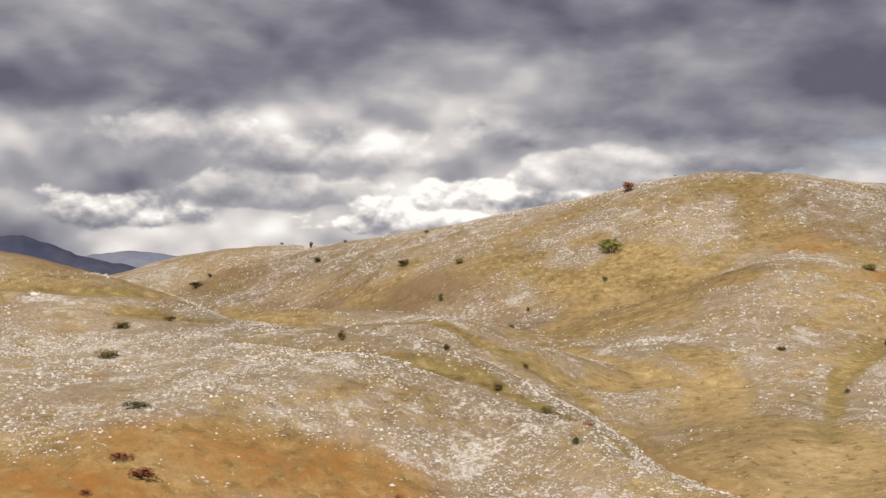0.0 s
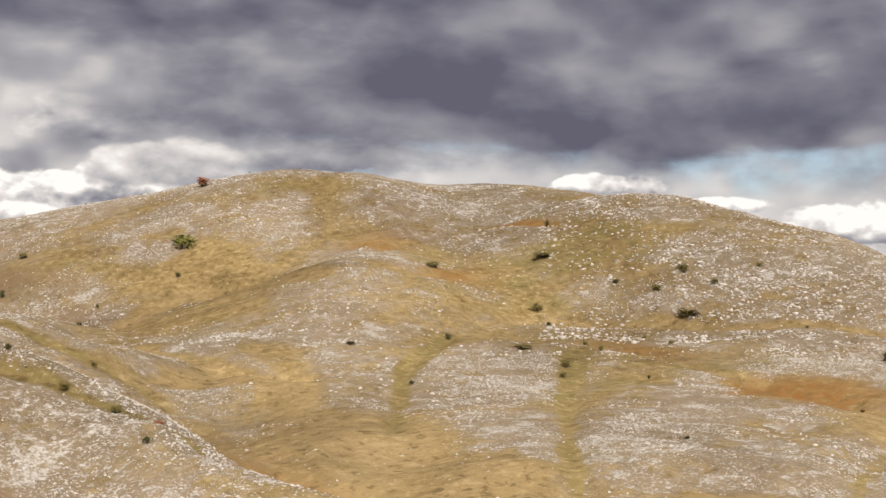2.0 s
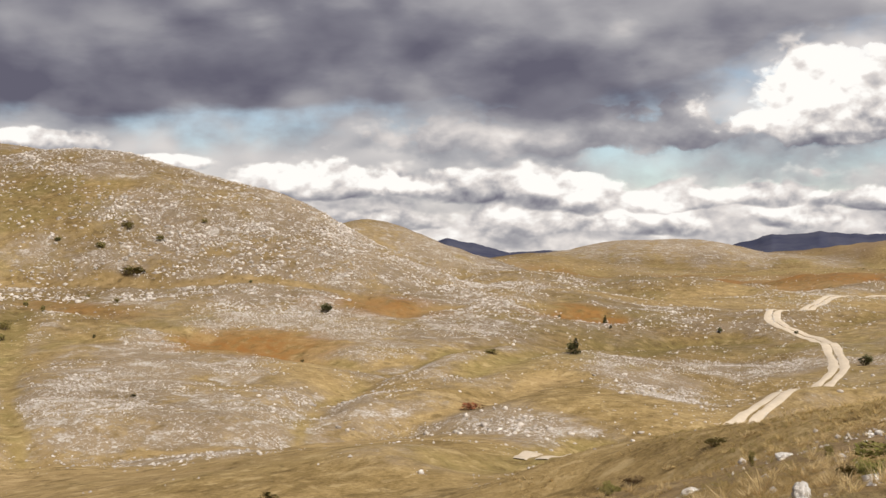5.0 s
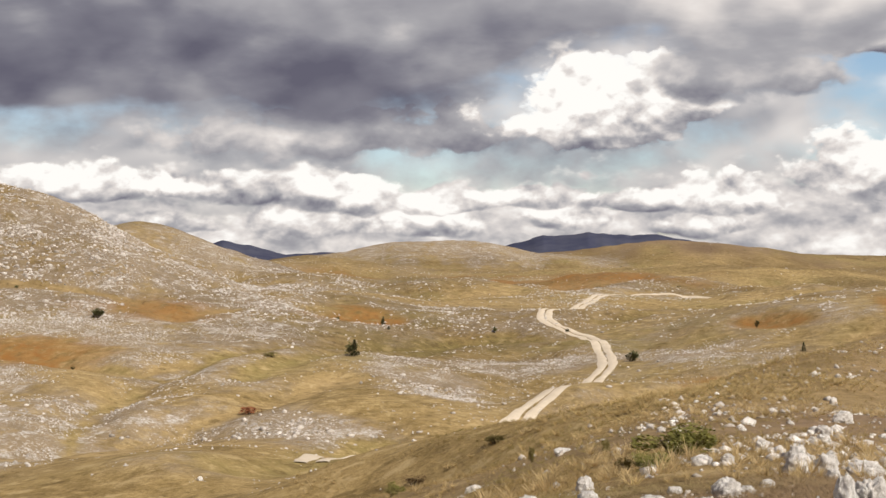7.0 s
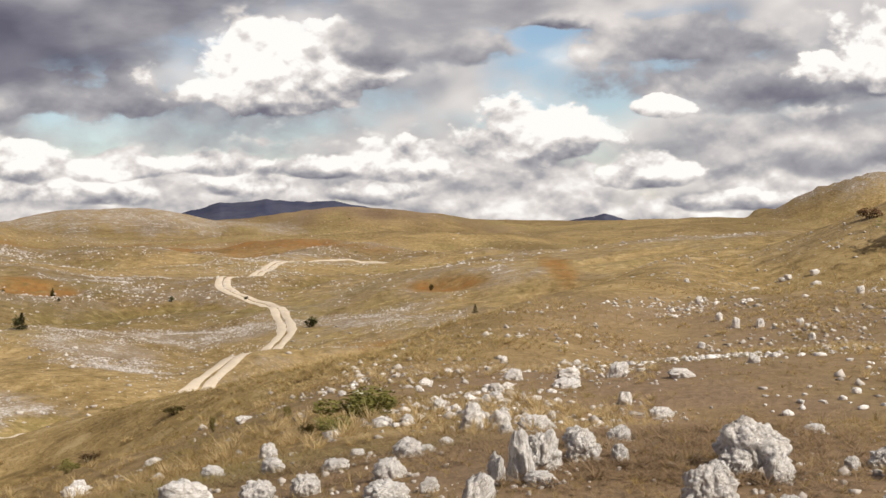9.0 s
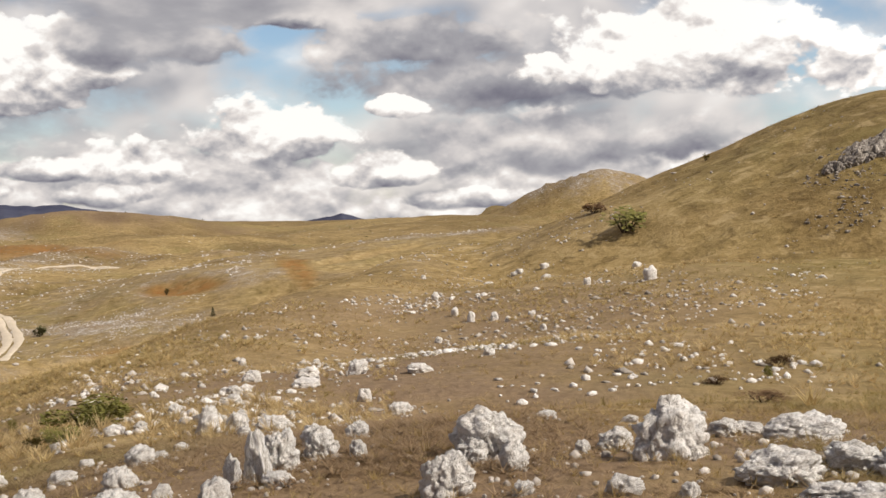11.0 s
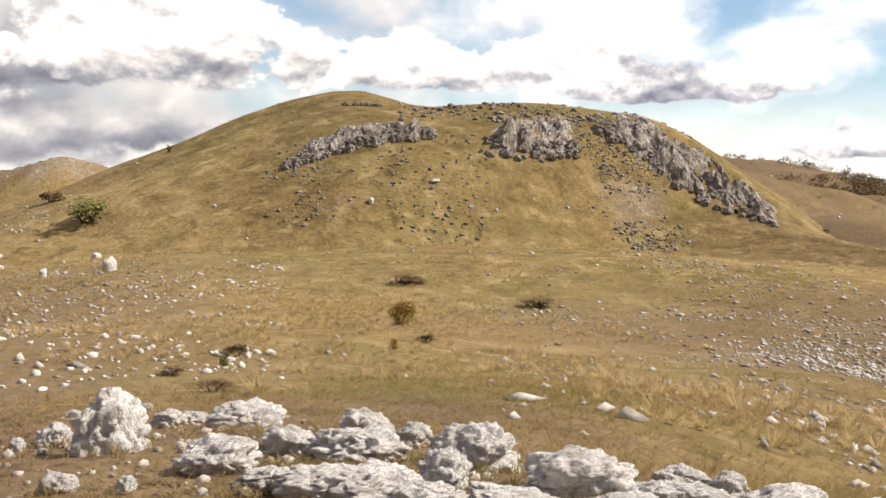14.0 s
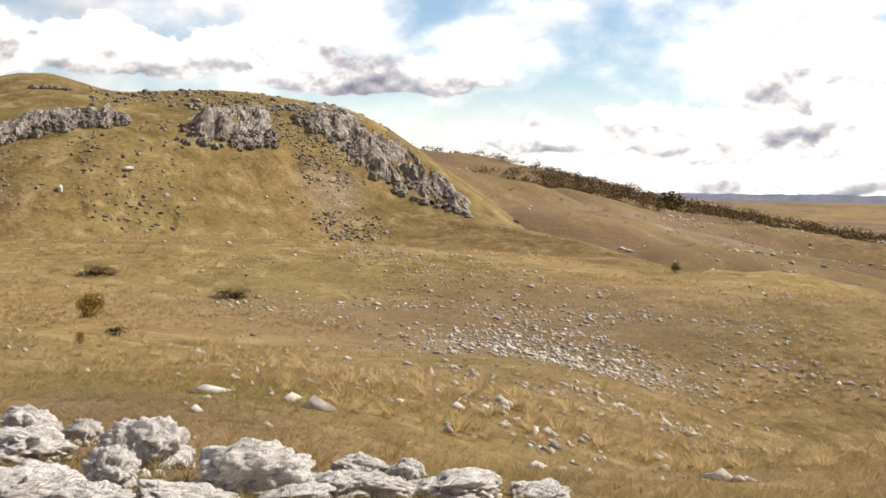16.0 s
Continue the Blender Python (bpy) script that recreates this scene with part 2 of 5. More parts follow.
# spurs that run down to the valley from the west
ridge([(-28, 280, 6), (-19, 220, 2.3), (-16, 200, 2.5), (-13, 185, -1.2), (-10, 172, -4.8), (-2, 150, -6.9)], 0.16, 8, 0.5)
ridge([(-27, 600, 18), (-19, 600, 14.4), (-17, 600, 10.2), (-15.5, 600, 5.5), (-14, 600, -1)], 0.3, 12)
ridge([(-2, 150, -6.9), (1.7, 143, -9.2), (5.4, 133, -13), (11.5, 116, -17.8)], 0.45, 4)
ridge([(-13, 260, -1.5), (-9.5, 240, -5.5), (-3.6, 215, -6.8), (0.4, 205, -5.0), (2.9, 195, -8), (5.4, 185, -12.4), (7.9, 175, -16), (9.5, 165, -19)], 0.35, 6)
ridge([(-6.6, 300, -5.6), (-2, 290, -6.3), (1.7, 270, -8.3), (4.2, 255, -11.5), (8, 240, -19)], 0.3, 8)
# rolling land in the middle
ridge([(58.2, 160, -17.0), (59.6, 163, -16.2), (61.5, 166, -16.4)], 0.35, 4)
ridge([(58.0, 226, -15.4), (59.2, 224, -15.2)], 0.35, 3)
ridge([(57.5, 262, -15.2), (60.5, 268, -14.2), (63, 275, -14.6)], 0.25, 5)
ridge([(37.8, 165, -18), (40.8, 175, -15.5), (44.6, 205, -16), (48.3, 220, -16.6), (55, 240, -17.4), (62, 255, -16.8), (70, 260, -15)], 0.1, 15)
ridge([(44, 150, -17.5), (47.5, 150, -15.8), (50, 160, -16.5)], 0.15, 8)
ridge([(38, 80, -14), (42, 86, -12.4), (46, 92, -14.5)], 0.22, 6)
ridge([(40, 330, -12), (50, 340, -14), (60, 360, -15)], 0.07, 15)
ridge([(62, 400, -16), (66, 420, -12), (70, 380, -12), (76, 330, -9.5), (84, 260, -5)], 0.1, 15)
ridge([(44, 700, -15.5), (55, 720, -19), (64, 700, -18)], 0.06, 20)
ridge([(39.8, 520, 5.3), (41.3, 510, 2.6), (43, 500, -5), (44.5, 500, -11)], 0.3, 8)
# hills far off
ridge([(47, 950, -14), (50.6, 920, -3), (54.3, 920, -2.4), (57.5, 930, -13)], 0.2, 20)
ridge([(58, 1000, -12), (62.4, 980, -2.4), (65, 1000, -5), (68, 1050, -13.5)], 0.2, 20)
ridge([(67, 1250, -16.5), (74, 1200, -18.5), (80, 900, -12)], 0.08, 20)
ridge([(80, 1000, -14), (83.2, 950, 9), (85.5, 950, 20.5), (87, 960, 18), (88.2, 980, 11), (92, 1000, -5)], 0.55, 4)
# the hill underfoot and its shoulder
ridge([(200, 40, 1.0), (180, 12, 0.2), (60, 1, -0.05)], 0.24, 5)
ridge([(75, 3, 0.0), (68, 14, -1.1), (66, 40, -3.3), (71, 55, -3.0), (74.5, 75, -3.3), (80, 115, -3.4), (86, 130, -2.2), (92, 130, -1)], 0.66, 9, 0.85)
ridge([(90, 32, -1.9), (97, 44, -2.5), (110, 49, -3.4), (125, 52, -5.0), (140, 60, -7.2)], 0.3, 24)
ridge([(92, 64, -2.2), (105, 68, -1.3), (116, 66, -2.2), (128, 60, -4.4)], 0.3, 24)
ridge([(50, 9, -0.9), (62, 13.5, -1.4), (68, 13, -1.05), (74, 12, -0.75), (80, 10.5, -0.5)], 0.25, 4, 0.4)
ridge([(78, 11, -0.55), (86, 9.7, -0.4), (92, 9.0, -0.35)], 0.25, 4, 0.12)
ridge([(92, 9.0, -0.35), (100, 8.2, -0.3), (110, 7.8, -0.3), (120, 7.6, -0.45), (138, 7, -0.6)], 0.25, 4, 0.42)
ridge([(50.2, 57, -8.2), (51.5, 56, -7.1), (53, 54, -6.0), (56, 50, -4.9), (60, 46, -3.8), (63, 44, -3.6)], 0.4, 5, 0.8)
# the rocky hill beside it
ridge([(85.5, 124, -3), (88, 118, 0.5), (90.2, 112, 3.9), (93.3, 110, 6.7), (96.5, 110, 8.6), (98.3, 108, 8.8), (101, 104, 6.9), (104.5, 104, 8.2), (108.5, 102, 7.3),
       (112, 100, 6.0), (113.2, 99, 4.4), (114.4, 97, 2.0), (115.6, 94, -0.6), (116.8, 91, -2.0), (119.5, 88, -2.5), (123, 81, -3.6), (126, 75, -4.4), (130, 69, -5.0), (134, 66, -5.4), (150, 70, -9)], 0.37, 7, 0.8)
# wooded ridge and rolls behind it
ridge([(108, 430, 14), (112, 420, 11), (115, 420, 8.3), (117.2, 420, 7.2), (119, 420, 4.0), (120.5, 420, 1.8), (122.5, 430, -2.4), (124.5, 450, -6)], 0.2, 12)
ridge([(120.5, 345, -1.4), (122, 342, -3.0), (124.5, 340, -6.0), (127.9, 340, -8.9), (130.2, 340, -9.6), (133, 345, -11.6), (142, 350, -15)], 0.2, 10)
ridge([(113, 225, 3.2), (117, 230, 2.0), (119.5, 230, 1.3), (121.5, 232, -0.6), (123, 236, -4)], 0.25, 5)
ridge([(117.5, 258, -3.5), (119, 260, -1.9), (120.5, 260, -1.1), (122.7, 260, -2.7), (125.4, 262, -5.8), (127.9, 262, -7.2), (129.8, 262, -6.4), (131.2, 263, -7.3), (134, 266, -8.8), (145, 280, -13)], 0.22, 6)
ridge([(121.5, 165, -8.0), (123.5, 168, -6.9), (125.5, 170, -5.6), (127.9, 170, -6.7), (131.2, 172, -8.4), (134.2, 175, -10.4), (142, 180, -13)], 0.25, 6)
ridge([(124, 132, -8.2), (126.5, 134, -7.0), (130.3, 136, -6.9), (134.2, 138, -9.0), (142, 145, -12)], 0.25, 5)
ridge([(119.5, 205, -3.5), (122, 208, -4.5), (126, 212, -7.4), (130, 214, -8.0), (136, 218, -11)], 0.25, 5)
ridge([(118, 1500, -19), (134, 1600, -21), (155, 1600, -26)], 0.05, 20)


HOLLOWS = []


def hollow(kind, width, way, depth=None):
    """A shallow draw in the land, with its own cover: the bearing and distance of the points along it."""
    HOLLOWS.append((kind, width, depth if depth is not None else 0.22 * width + 0.35, [polar(a, d) for a, d in way]))


def to_way(x, y, way, reach):
    """Distance from a line, where nearer than reach, and which places those are."""
    xs, ys = [p[0] for p in way], [p[1] for p in way]
    near = (x > min(xs) - reach) & (x < max(xs) + reach) & (y > min(ys) - reach) & (y < max(ys) + reach)
    u, v = x[near], y[near]
    best = np.full(u.shape, 1e18)
    for (ax, ay), (bx, by) in zip(way, way[1:]):
        t = np.clip(((u - ax) * (bx - ax) + (v - ay) * (by - ay)) / ((bx - ax) ** 2 + (by - ay) ** 2), 0, 1)
        best = np.minimum(best, (u - ax - t * (bx - ax)) ** 2 + (v - ay - t * (by - ay)) ** 2)
    return near, np.sqrt(best)


# brown draws between the rolls behind the rocky hill
hollow("heath", 9, [(120, 112), (125, 110), (130, 108), (138, 112)], 3.0)
hollow("heath", 9, [(121, 150), (125, 151), (130, 154), (138, 158)], 3.2)
hollow("heath", 7, [(119, 186), (124, 190), (130, 194), (138, 198)], 3.0)
hollow("heath", 8, [(118, 218), (122, 232), (127, 238), (133, 241), (140, 246)], 3.2)
hollow("heath", 9, [(118, 292), (123, 300), (128, 302), (134, 304), (141, 310)], 3.0)
# draws and gullies between the stony swellings
hollow("pale", 2.6, [(15.22, 279.9), (16.96, 272.5), (18.95, 277.4), (20.45, 287.6)])
hollow("pale", 2, [(15.46, 298.0), (16.94, 315.9)])
hollow("pale", 5, [(6.66, 194.2), (9.47, 207.7), (12.59, 202.1)])
hollow("pale", 3, [(20.47, 252.3), (22.97, 265.1), (27.95, 258.1), (30.91, 250.1), (35.26, 249.0), (38.55, 242.3), (41.28, 227.3)])
hollow("pale", 2.2, [(24.98, 236.8), (27.96, 223.3), (30.43, 210.5), (32.39, 205.7)])
hollow("fern", 5, [(32.39, 202.0), (34.8, 194.0), (35.99, 190.5)])
hollow("pale", 4, [(35.99, 190.5), (38.79, 178.7), (41.29, 185.3)])
hollow("turf", 2.2, [(24.73, 227.4), (24.24, 187.0), (24.26, 146.2), (24.77, 127.3)])
hollow("turf", 1.9, [(18.98, 239.0), (17.01, 204.9), (16.54, 160.1)])
hollow("pale", 9, [(16.55, 144.8), (14.35, 131.5), (10.71, 139.1), (7.84, 178.7), (5.05, 189.9)])
hollow("pale", 6, [(15.58, 125.0), (25.52, 124.9), (34.1, 128.5), (41.29, 138.8)])
hollow("pale", 4, [(5.03, 287.4), (7.77, 300.8), (13.02, 272.5)])
hollow("pale", 4, [(37.17, 148.8), (39.25, 169.1), (41.29, 177.9)])
hollow("fern", 2, [(20.93, 336.2), (23.68, 322.9)])
hollow("turf", 2.2, [(-9.02, 158.2), (-4.08, 143.9), (1.67, 139.3), (4.41, 134.1), (7.87, 131.4), (9.82, 124.8), (12.22, 122.3)])
hollow("turf", 2.2, [(-7, 232), (-2, 212), (1.66, 194), (5.4, 188.2), (6.88, 181.2)])
hollow("pale", 3, [(2.91, 202.5), (5.4, 235), (9.09, 208.6), (12.23, 203.0)])
# this draw's brown cover also paints the shadow lying in it
hollow("heath", 7, [(-11.22, 446.4), (-7.56, 390.1), (-2.1, 327.4), (2.91, 295.2)])
hollow("pale", 3, [(8.6, 127.2), (11.5, 137.1), (13.88, 131.5)])
hollow("turf", 3.0, [(-18.91, 190.3), (-15.94, 185.3), (-13, 188)])
hollow("turf", 2.2, [(-13.6, 175.5), (-10.0, 171.6)])
hollow("turf", 2.2, [(37.82, 186.2), (40.81, 176.3), (44.82, 200.1), (48.31, 217.0), (55.64, 242.9)])
hollow("turf", 3.0, [(36.32, 129.7), (37.31, 155.1), (39.56, 172.3)])
hollow("pale", 3.5, [(38.31, 130.2), (41.31, 144.1), (44.57, 150.9), (47.82, 172.2)])
hollow("fern", 4, [(47.32, 247.6), (50.54, 250.8)])
hollow("pale", 3, [(40.81, 227.4), (43.32, 236.8)])
hollow("pale", 10, [(52.01, 318.5), (55.63, 336.2), (58.69, 424.6)])
hollow("turf", 3.8, [(44.07, 85.6), (45.82, 88.7), (50.3, 127.8)])
hollow("pale", 1.5, [(70.12, 203.7), (71.59, 207.5)])
hollow("fern", 3, [(63.14, 176.7), (64.65, 176.8)])
hollow("fern", 4, [(65.9, 227.1), (67.64, 219.1)])
hollow("pale", 3, [(54.61, 135.6), (58.11, 149.3), (60.62, 158.5), (64, 165)])
hollow("turf", 3.0, [(50.25, 199.0), (53.18, 236.3), (56.64, 238.4)])
hollow("turf", 3.0, [(60.14, 253.0), (61.65, 268), (64.15, 276.9)])
hollow("turf", 3.8, [(43.69, 169.9), (46.7, 193.8), (50.26, 223.8)])
hollow("pale", 2, [(60.65, 356.2), (62.65, 387.9), (65.16, 334.4)])
hollow("turf", 3.0, [(66.41, 322.6), (68.89, 331.5), (71, 345)])
hollow("pale", 2, [(72.5, 228), (74.96, 234.6), (77.32, 247.7)])


def knolls(x, y):
    """Stony swellings of the open slopes."""
    return fbm(x, y, 46, 5, 0.55, 3)


def height(x, y, rough=True):
    d = np.hypot(x, y)
    k = np.interp(d, (0, 15, 60, 150, 500), (8, 5, 2, 1.2, 0.6))
    total = np.exp(np.clip(np.interp(d, (0, 60, 140, 500, 1500, 4600), (-16, -16, -20.0, -21, -38, -90)) * k, -300, 300))
    for pts, slope, width, back in RIDGES:
        best, side, crest, weight = np.full(x.shape, 1e18), np.zeros(x.shape), 0.0, 0.0
        over, end = 0.0, max(slope, back, 0.35)
        if back != slope:
            for (ax, ay, _), (bx, by, _) in (pts[-2:], pts[1::-1]):
                over = over + np.maximum(((x - bx) * (bx - ax) + (y - by) * (by - ay)) / math.hypot(bx - ax, by - ay), 0)
        for (ax, ay, az), (bx, by, bz) in zip(pts, pts[1:]):
            ux, uy = bx - ax, by - ay
            t = np.clip(((x - ax) * ux + (y - ay) * uy) / (ux * ux + uy * uy + 1e-9), 0, 1)
            q = (x - ax - t * ux) ** 2 + (y - ay - t * uy) ** 2
            side = np.where(q < best, ux * (y - ay) - uy * (x - ax), side)
            best = np.minimum(best, q)
            for u in (0.1, 0.3, 0.5, 0.7, 0.9):
                w = math.hypot(ux, uy) / ((x - ax - u * ux) ** 2 + (y - ay - u * uy) ** 2 + width * width * 0.5) ** 4 * 1e9
                crest, weight = crest + w * (az + (bz - az) * u), weight + w
        h = crest / weight - np.where(side > 0, back, slope) * (np.sqrt(best + width * width) - width) - end * (np.sqrt(over * over + width * width) - width)
        total = total + np.exp(np.clip(h * k, -300, 300))
    z = np.log(total) / k
    if rough:
        far = np.clip((d - 15) / 120, 0, 1) * np.clip((1400 - d) / 700, 0.35, 1)
        east = np.clip((x - 0.6 * y) / 40, 0, 1) * np.clip((d - 110) / 60, 0, 1) * np.clip((1000 - d) / 500, 0.0, 1)
        z = z + far * (1.15 * knolls(x, y)) + east * 1.5 * fbm(x, y, 80, 3, 0.5, 13) + np.clip((x - 0.6 * y) / 40, 0, 1) * np.clip((d - 260) / 250, 0, 1) * np.clip((880 - d) / 150, 0, 1) * 3.2 * fbm(x, y, 170, 3, 0.5, 19) + 0.10 * fbm(x, y, 5, 3, 0.5, 9) * np.clip(d / 30, 0.4, 1)
        # hummocks of the far rolls and of the valley behind the hill
        z = z + np.clip((x - 0.6 * y) / 40, 0, 1) * np.clip((d - 280) / 80, 0, 1) * np.clip((860 - d) / 120, 0, 1) * np.clip((y + 20) / 60, 0, 1) * 3.6 * fbm(x, y, 75, 4, 0.55, 29)
        z = z + np.clip((-0.45 * x - y) / 30, 0, 1) * np.clip((d - 120) / 50, 0, 1) * np.clip((390 - d) / 60, 0, 1) * 0.9 * fbm(x, y, 45, 4, 0.55, 39)
        for kind, width, depth, way in HOLLOWS:
            near, off = to_way(x, y, way, 3 * width)
            z[near] -= depth * np.exp(-(off / (1.1 * width)) ** 2)
    # a dip in the shoulder that lets the road be seen
    cx, cy = polar(46.5, 47)
    z = z - 2.6 * np.exp(-((x - cx) ** 2 + (y - cy) ** 2) / 70)
    return z

# ---------------------------------------------------------------- what covers the land
PATCHES = {"stony": [], "fern": [], "pale": [], "heath": [], "turf": []}


def patch(kind, az, d, long, wide, turn=0.0, strength=1.0):
    """An oval patch of ground cover round a place; turn: degrees of its long axis, clockwise from the bearing's crosswise direction."""
    x, y = polar(az, d)
    PATCHES[kind].append((x, y, long, wide, radians(az + 90 + turn), strength))


patch("stony", -14.3, 154, 17.4, 21.1, 42, 1)
patch("stony", -3.7, 135, 16.0, 9.5, 16, 1)
patch("stony", 3.3, 126, 13.5, 7.3, 27, 1)
patch("stony", -15.5, 177, 11.2, 10.2, 16, 0.9)
patch("stony", -0.4, 185, 13.2, 23.3, 33, 0.9)
patch("stony", 5.4, 169, 11.6, 22.4, 34, 0.9)
patch("stony", 6.9, 347, 21.8, 16.8, 20, 1)
patch("stony", 11.1, 336, 12.9, 21.8, 13, 1)
patch("stony", 14.9, 347, 9.1, 12.7, 31, 0.8)
patch("stony", -7.5, 448, 24.1, 24.0, 29, 0.6)
patch("stony", 0.8, 357, 20.8, 17.0, 31, 0.6)
patch("stony", 18.8, 192, 23.4, 28.9, 49, 1)
patch("stony", 28.5, 172, 11.9, 42.8, 17, 1)
patch("stony", 11.4, 331, 9.9, 13.9, 19, 1)
patch("stony", 6.2, 325, 9.2, 9.8, 8, 0.9)
patch("stony", 15.3, 340, 8.4, 9.6, 45, 0.8)
patch("stony", 14.1, 262, 5.3, 12.7, 15, 0.9)
patch("stony", 20.3, 270, 8.4, 8.7, -34, 0.9)
patch("stony", 22.4, 314, 10.0, 6.9, 30, 0.9)
patch("stony", 25.6, 277, 6.3, 10.8, 19, 1.1)
patch("stony", 31.1, 277, 19.7, 17.6, 24, 1.1)
patch("stony", 27.8, 320, 14.6, 16.4, 16, 1)
patch("stony", 35.2, 286, 21.9, 16.1, 8, 1)
patch("stony", 29.4, 166, 17.3, 39.4, 29, 1)
patch("stony", 36.3, 225, 21.0, 20.9, 11, 1)
patch("stony", 43.4, 225, 18.4, 12.6, -38, 0.9)
patch("stony", 47.0, 133, 8.7, 27.1, -38, 1.1)
patch("stony", 52.3, 175, 7.5, 31.7, -15, 1.1)
patch("stony", 56.6, 204, 11.2, 16.3, 45, 1)
patch("stony", 44.8, 221, 22.4, 9.4, -42, 1)
patch("stony", 48.1, 315, 30.7, 53.1, -56, 0.9)
patch("stony", 42.4, 84, 2.5, 2.6, -15, 0.8)
patch("stony", 29.8, 294, 13.9, 28.3, 38, 1.1)
patch("stony", 63.1, 197, 8.6, 15.8, -5, 0.8)
patch("stony", 54.3, 880, 46.5, 34.5, -8, 0.6)
patch("stony", 110.6, 90, 3.6, 4.1, 14, 1.1)
patch("stony", 97.6, 82, 3.4, 1.6, -10, 0.6)
patch("stony", 78.3, 145, 72.6, 19.3, 82, 0.6)
patch("stony", 75.8, 98, 48.9, 6.8, 81, 0.6)
patch("fern", -8.6, 116, 15.2, 5.9, -8, 1)
patch("fern", 16.2, 309, 5.3, 10.0, -26, 0.9)
patch("fern", 18.8, 283, 11.5, 11.1, -42, 0.9)
patch("fern", 27.8, 229, 13.1, 6.8, 53, 0.8)
patch("fern", 34.3, 196, 8.7, 11.9, 42, 1)
patch("fern", 40.5, 233, 10.4, 9.2, 10, 0.7)
patch("fern", 34.7, 196, 12.2, 11.8, 46, 0.9)
patch("fern", 48.3, 245, 11.5, 6.7, -43, 1)
patch("fern", 55.6, 488, 54.2, 88.7, -50, 1)
patch("fern", 64.1, 115, 57.6, 2.2, 88, 1)
patch("fern", 72.0, 225, 2.4, 20.2, -7, 1)
patch("fern", 66.8, 222, 7.9, 4.0, 47, 0.9)
patch("fern", 49.2, 256, 5.4, 6.9, -20, 0.8)
patch("fern", 11.1, 132, 6.3, 15.5, -12, 0.7)
patch("fern", 16.0, 311, 8.0, 11.7, 17, 0.6)
patch("pale", 13.4, 159, 15.4, 19.1, 58, 1)
patch("pale", 24.0, 121, 24.1, 13.5, 0, 1)
patch("pale", 8.9, 198, 13.4, 11.1, -30, 0.9)
patch("pale", 13.1, 162, 11.6, 23.8, 36, 0.9)
patch("pale", 9.2, 201, 14.4, 7.6, -37, 0.8)
patch("pale", 37.7, 168, 5.7, 17.7, -34, 0.6)
patch("heath", 62.8, 12, 3.2, 1.7, 49, 1)
patch("heath", 68.5, 29, 2.2, 4.4, -62, 0.9)
patch("heath", 77.1, 49, 2.6, 11.9, 17, 0.7)
patch("heath", 115.6, 46, 9.7, 18.4, 52, 0.7)
patch("heath", 76.7, 51, 3.4, 4.5, 43, 0.7)
patch("heath", 85.9, 10, 1.0, 1.5, 28, 0.8)
# these two paint a cloud shadow on the great hill's lower slope as heath
patch("heath", -1.2, 337, 25.5, 7.0, 48, 0.8)
patch("heath", -7.6, 431, 61.0, 18.1, 48, 0.6)
patch("stony", 85.8, 955, 70, 45, 0, 1.0)
patch("stony", 76, 38, 10, 18, 0, 0.8)
patch("stony", 82, 52, 14, 20, 0, 0.7)
patch("stony", 72, 24, 5, 8, 0, 0.8)
patch("pale", 28, 106, 26, 18, 0, 1.0)
patch("pale", 21, 122, 22, 20, 0, 1.0)
patch("pale", 15.5, 152, 12, 30, 0, 1.0)
patch("pale", 12, 190, 8, 36, 0, 1.0)
patch("pale", 24.4, 178, 2.2, 40, 4, 0.6)
patch("pale", 37, 118, 14, 20, 0, 0.9)
patch("stony", -6, 132, 30, 14, 0, 0.95)
patch("stony", -16, 138, 24, 18, 0, 0.95)
patch("stony", 4, 121, 18, 12, 0, 0.95)
patch("heath", 75, 30, 14, 14, 0, 1.0)
patch("heath", 80, 48, 14, 18, 0, 0.9)
patch("fern", 52, 640, 110, 22, 0, 0.8)
patch("fern", 58, 520, 60, 16, 0, 0.8)
patch("stony", 51.5, 905, 70, 30, 0, 0.9)
# cloud shadow on the dark far hill, painted as a heath patch
patch("heath", 63.5, 985, 60, 40, 0, 0.9)
patch("heath", 54, 760, 60, 14, 0, 0.8)
patch("stony", 70, 330, 30, 10, 0, 0.4)
patch("stony", 76, 250, 20, 8, 0, 0.4)
patch("heath", 118, 30, 10, 18, 0, 0.35)
patch("heath", 124, 180, 70, 50, 0, 1.15)
patch("heath", 132, 210, 70, 70, 0, 1.15)
patch("heath", 128, 330, 110, 60, 0, 0.9)
patch("heath", 117, 420, 90, 50, 0, 1.0)
patch("heath", 120, 240, 50, 50, 0, 1.15)
# olive turf on the roll crests, which also paints their tops as lit
patch("turf", 121, 258, 16, 4, 0, 1.2)
patch("turf", 129, 263, 22, 4, 0, 1.2)
patch("turf", 126.5, 170, 16, 4, 0, 1.2)
patch("turf", 133, 174, 14, 4, 0, 1.2)
patch("turf", 129.5, 136, 16, 4, 0, 1.2)
patch("turf", 118.5, 230, 14, 4, 0, 1.2)
patch("turf", 126, 211, 20, 4, 0, 1.2)
patch("heath", 131, 900, 330, 420, 0, 1.3)
patch("heath", 131, 2700, 1000, 1400, 0, 1.4)
patch("stony", 52.5, 905, 120, 70, 0, 1.25)
patch("stony", 125, 230, 30, 20, 0, 0.6)
patch("stony", 113.2, 63, 5, 4, 0, 0.6)
patch("stony", 115.7, 54, 6, 4, 0, 0.7)
patch("stony", 119.5, 44, 6, 4, 0, 1.0)
patch("stony", 122, 42, 5, 4, 0, 1.0)
patch("stony", 118.5, 19, 3, 3, 0, 0.7)
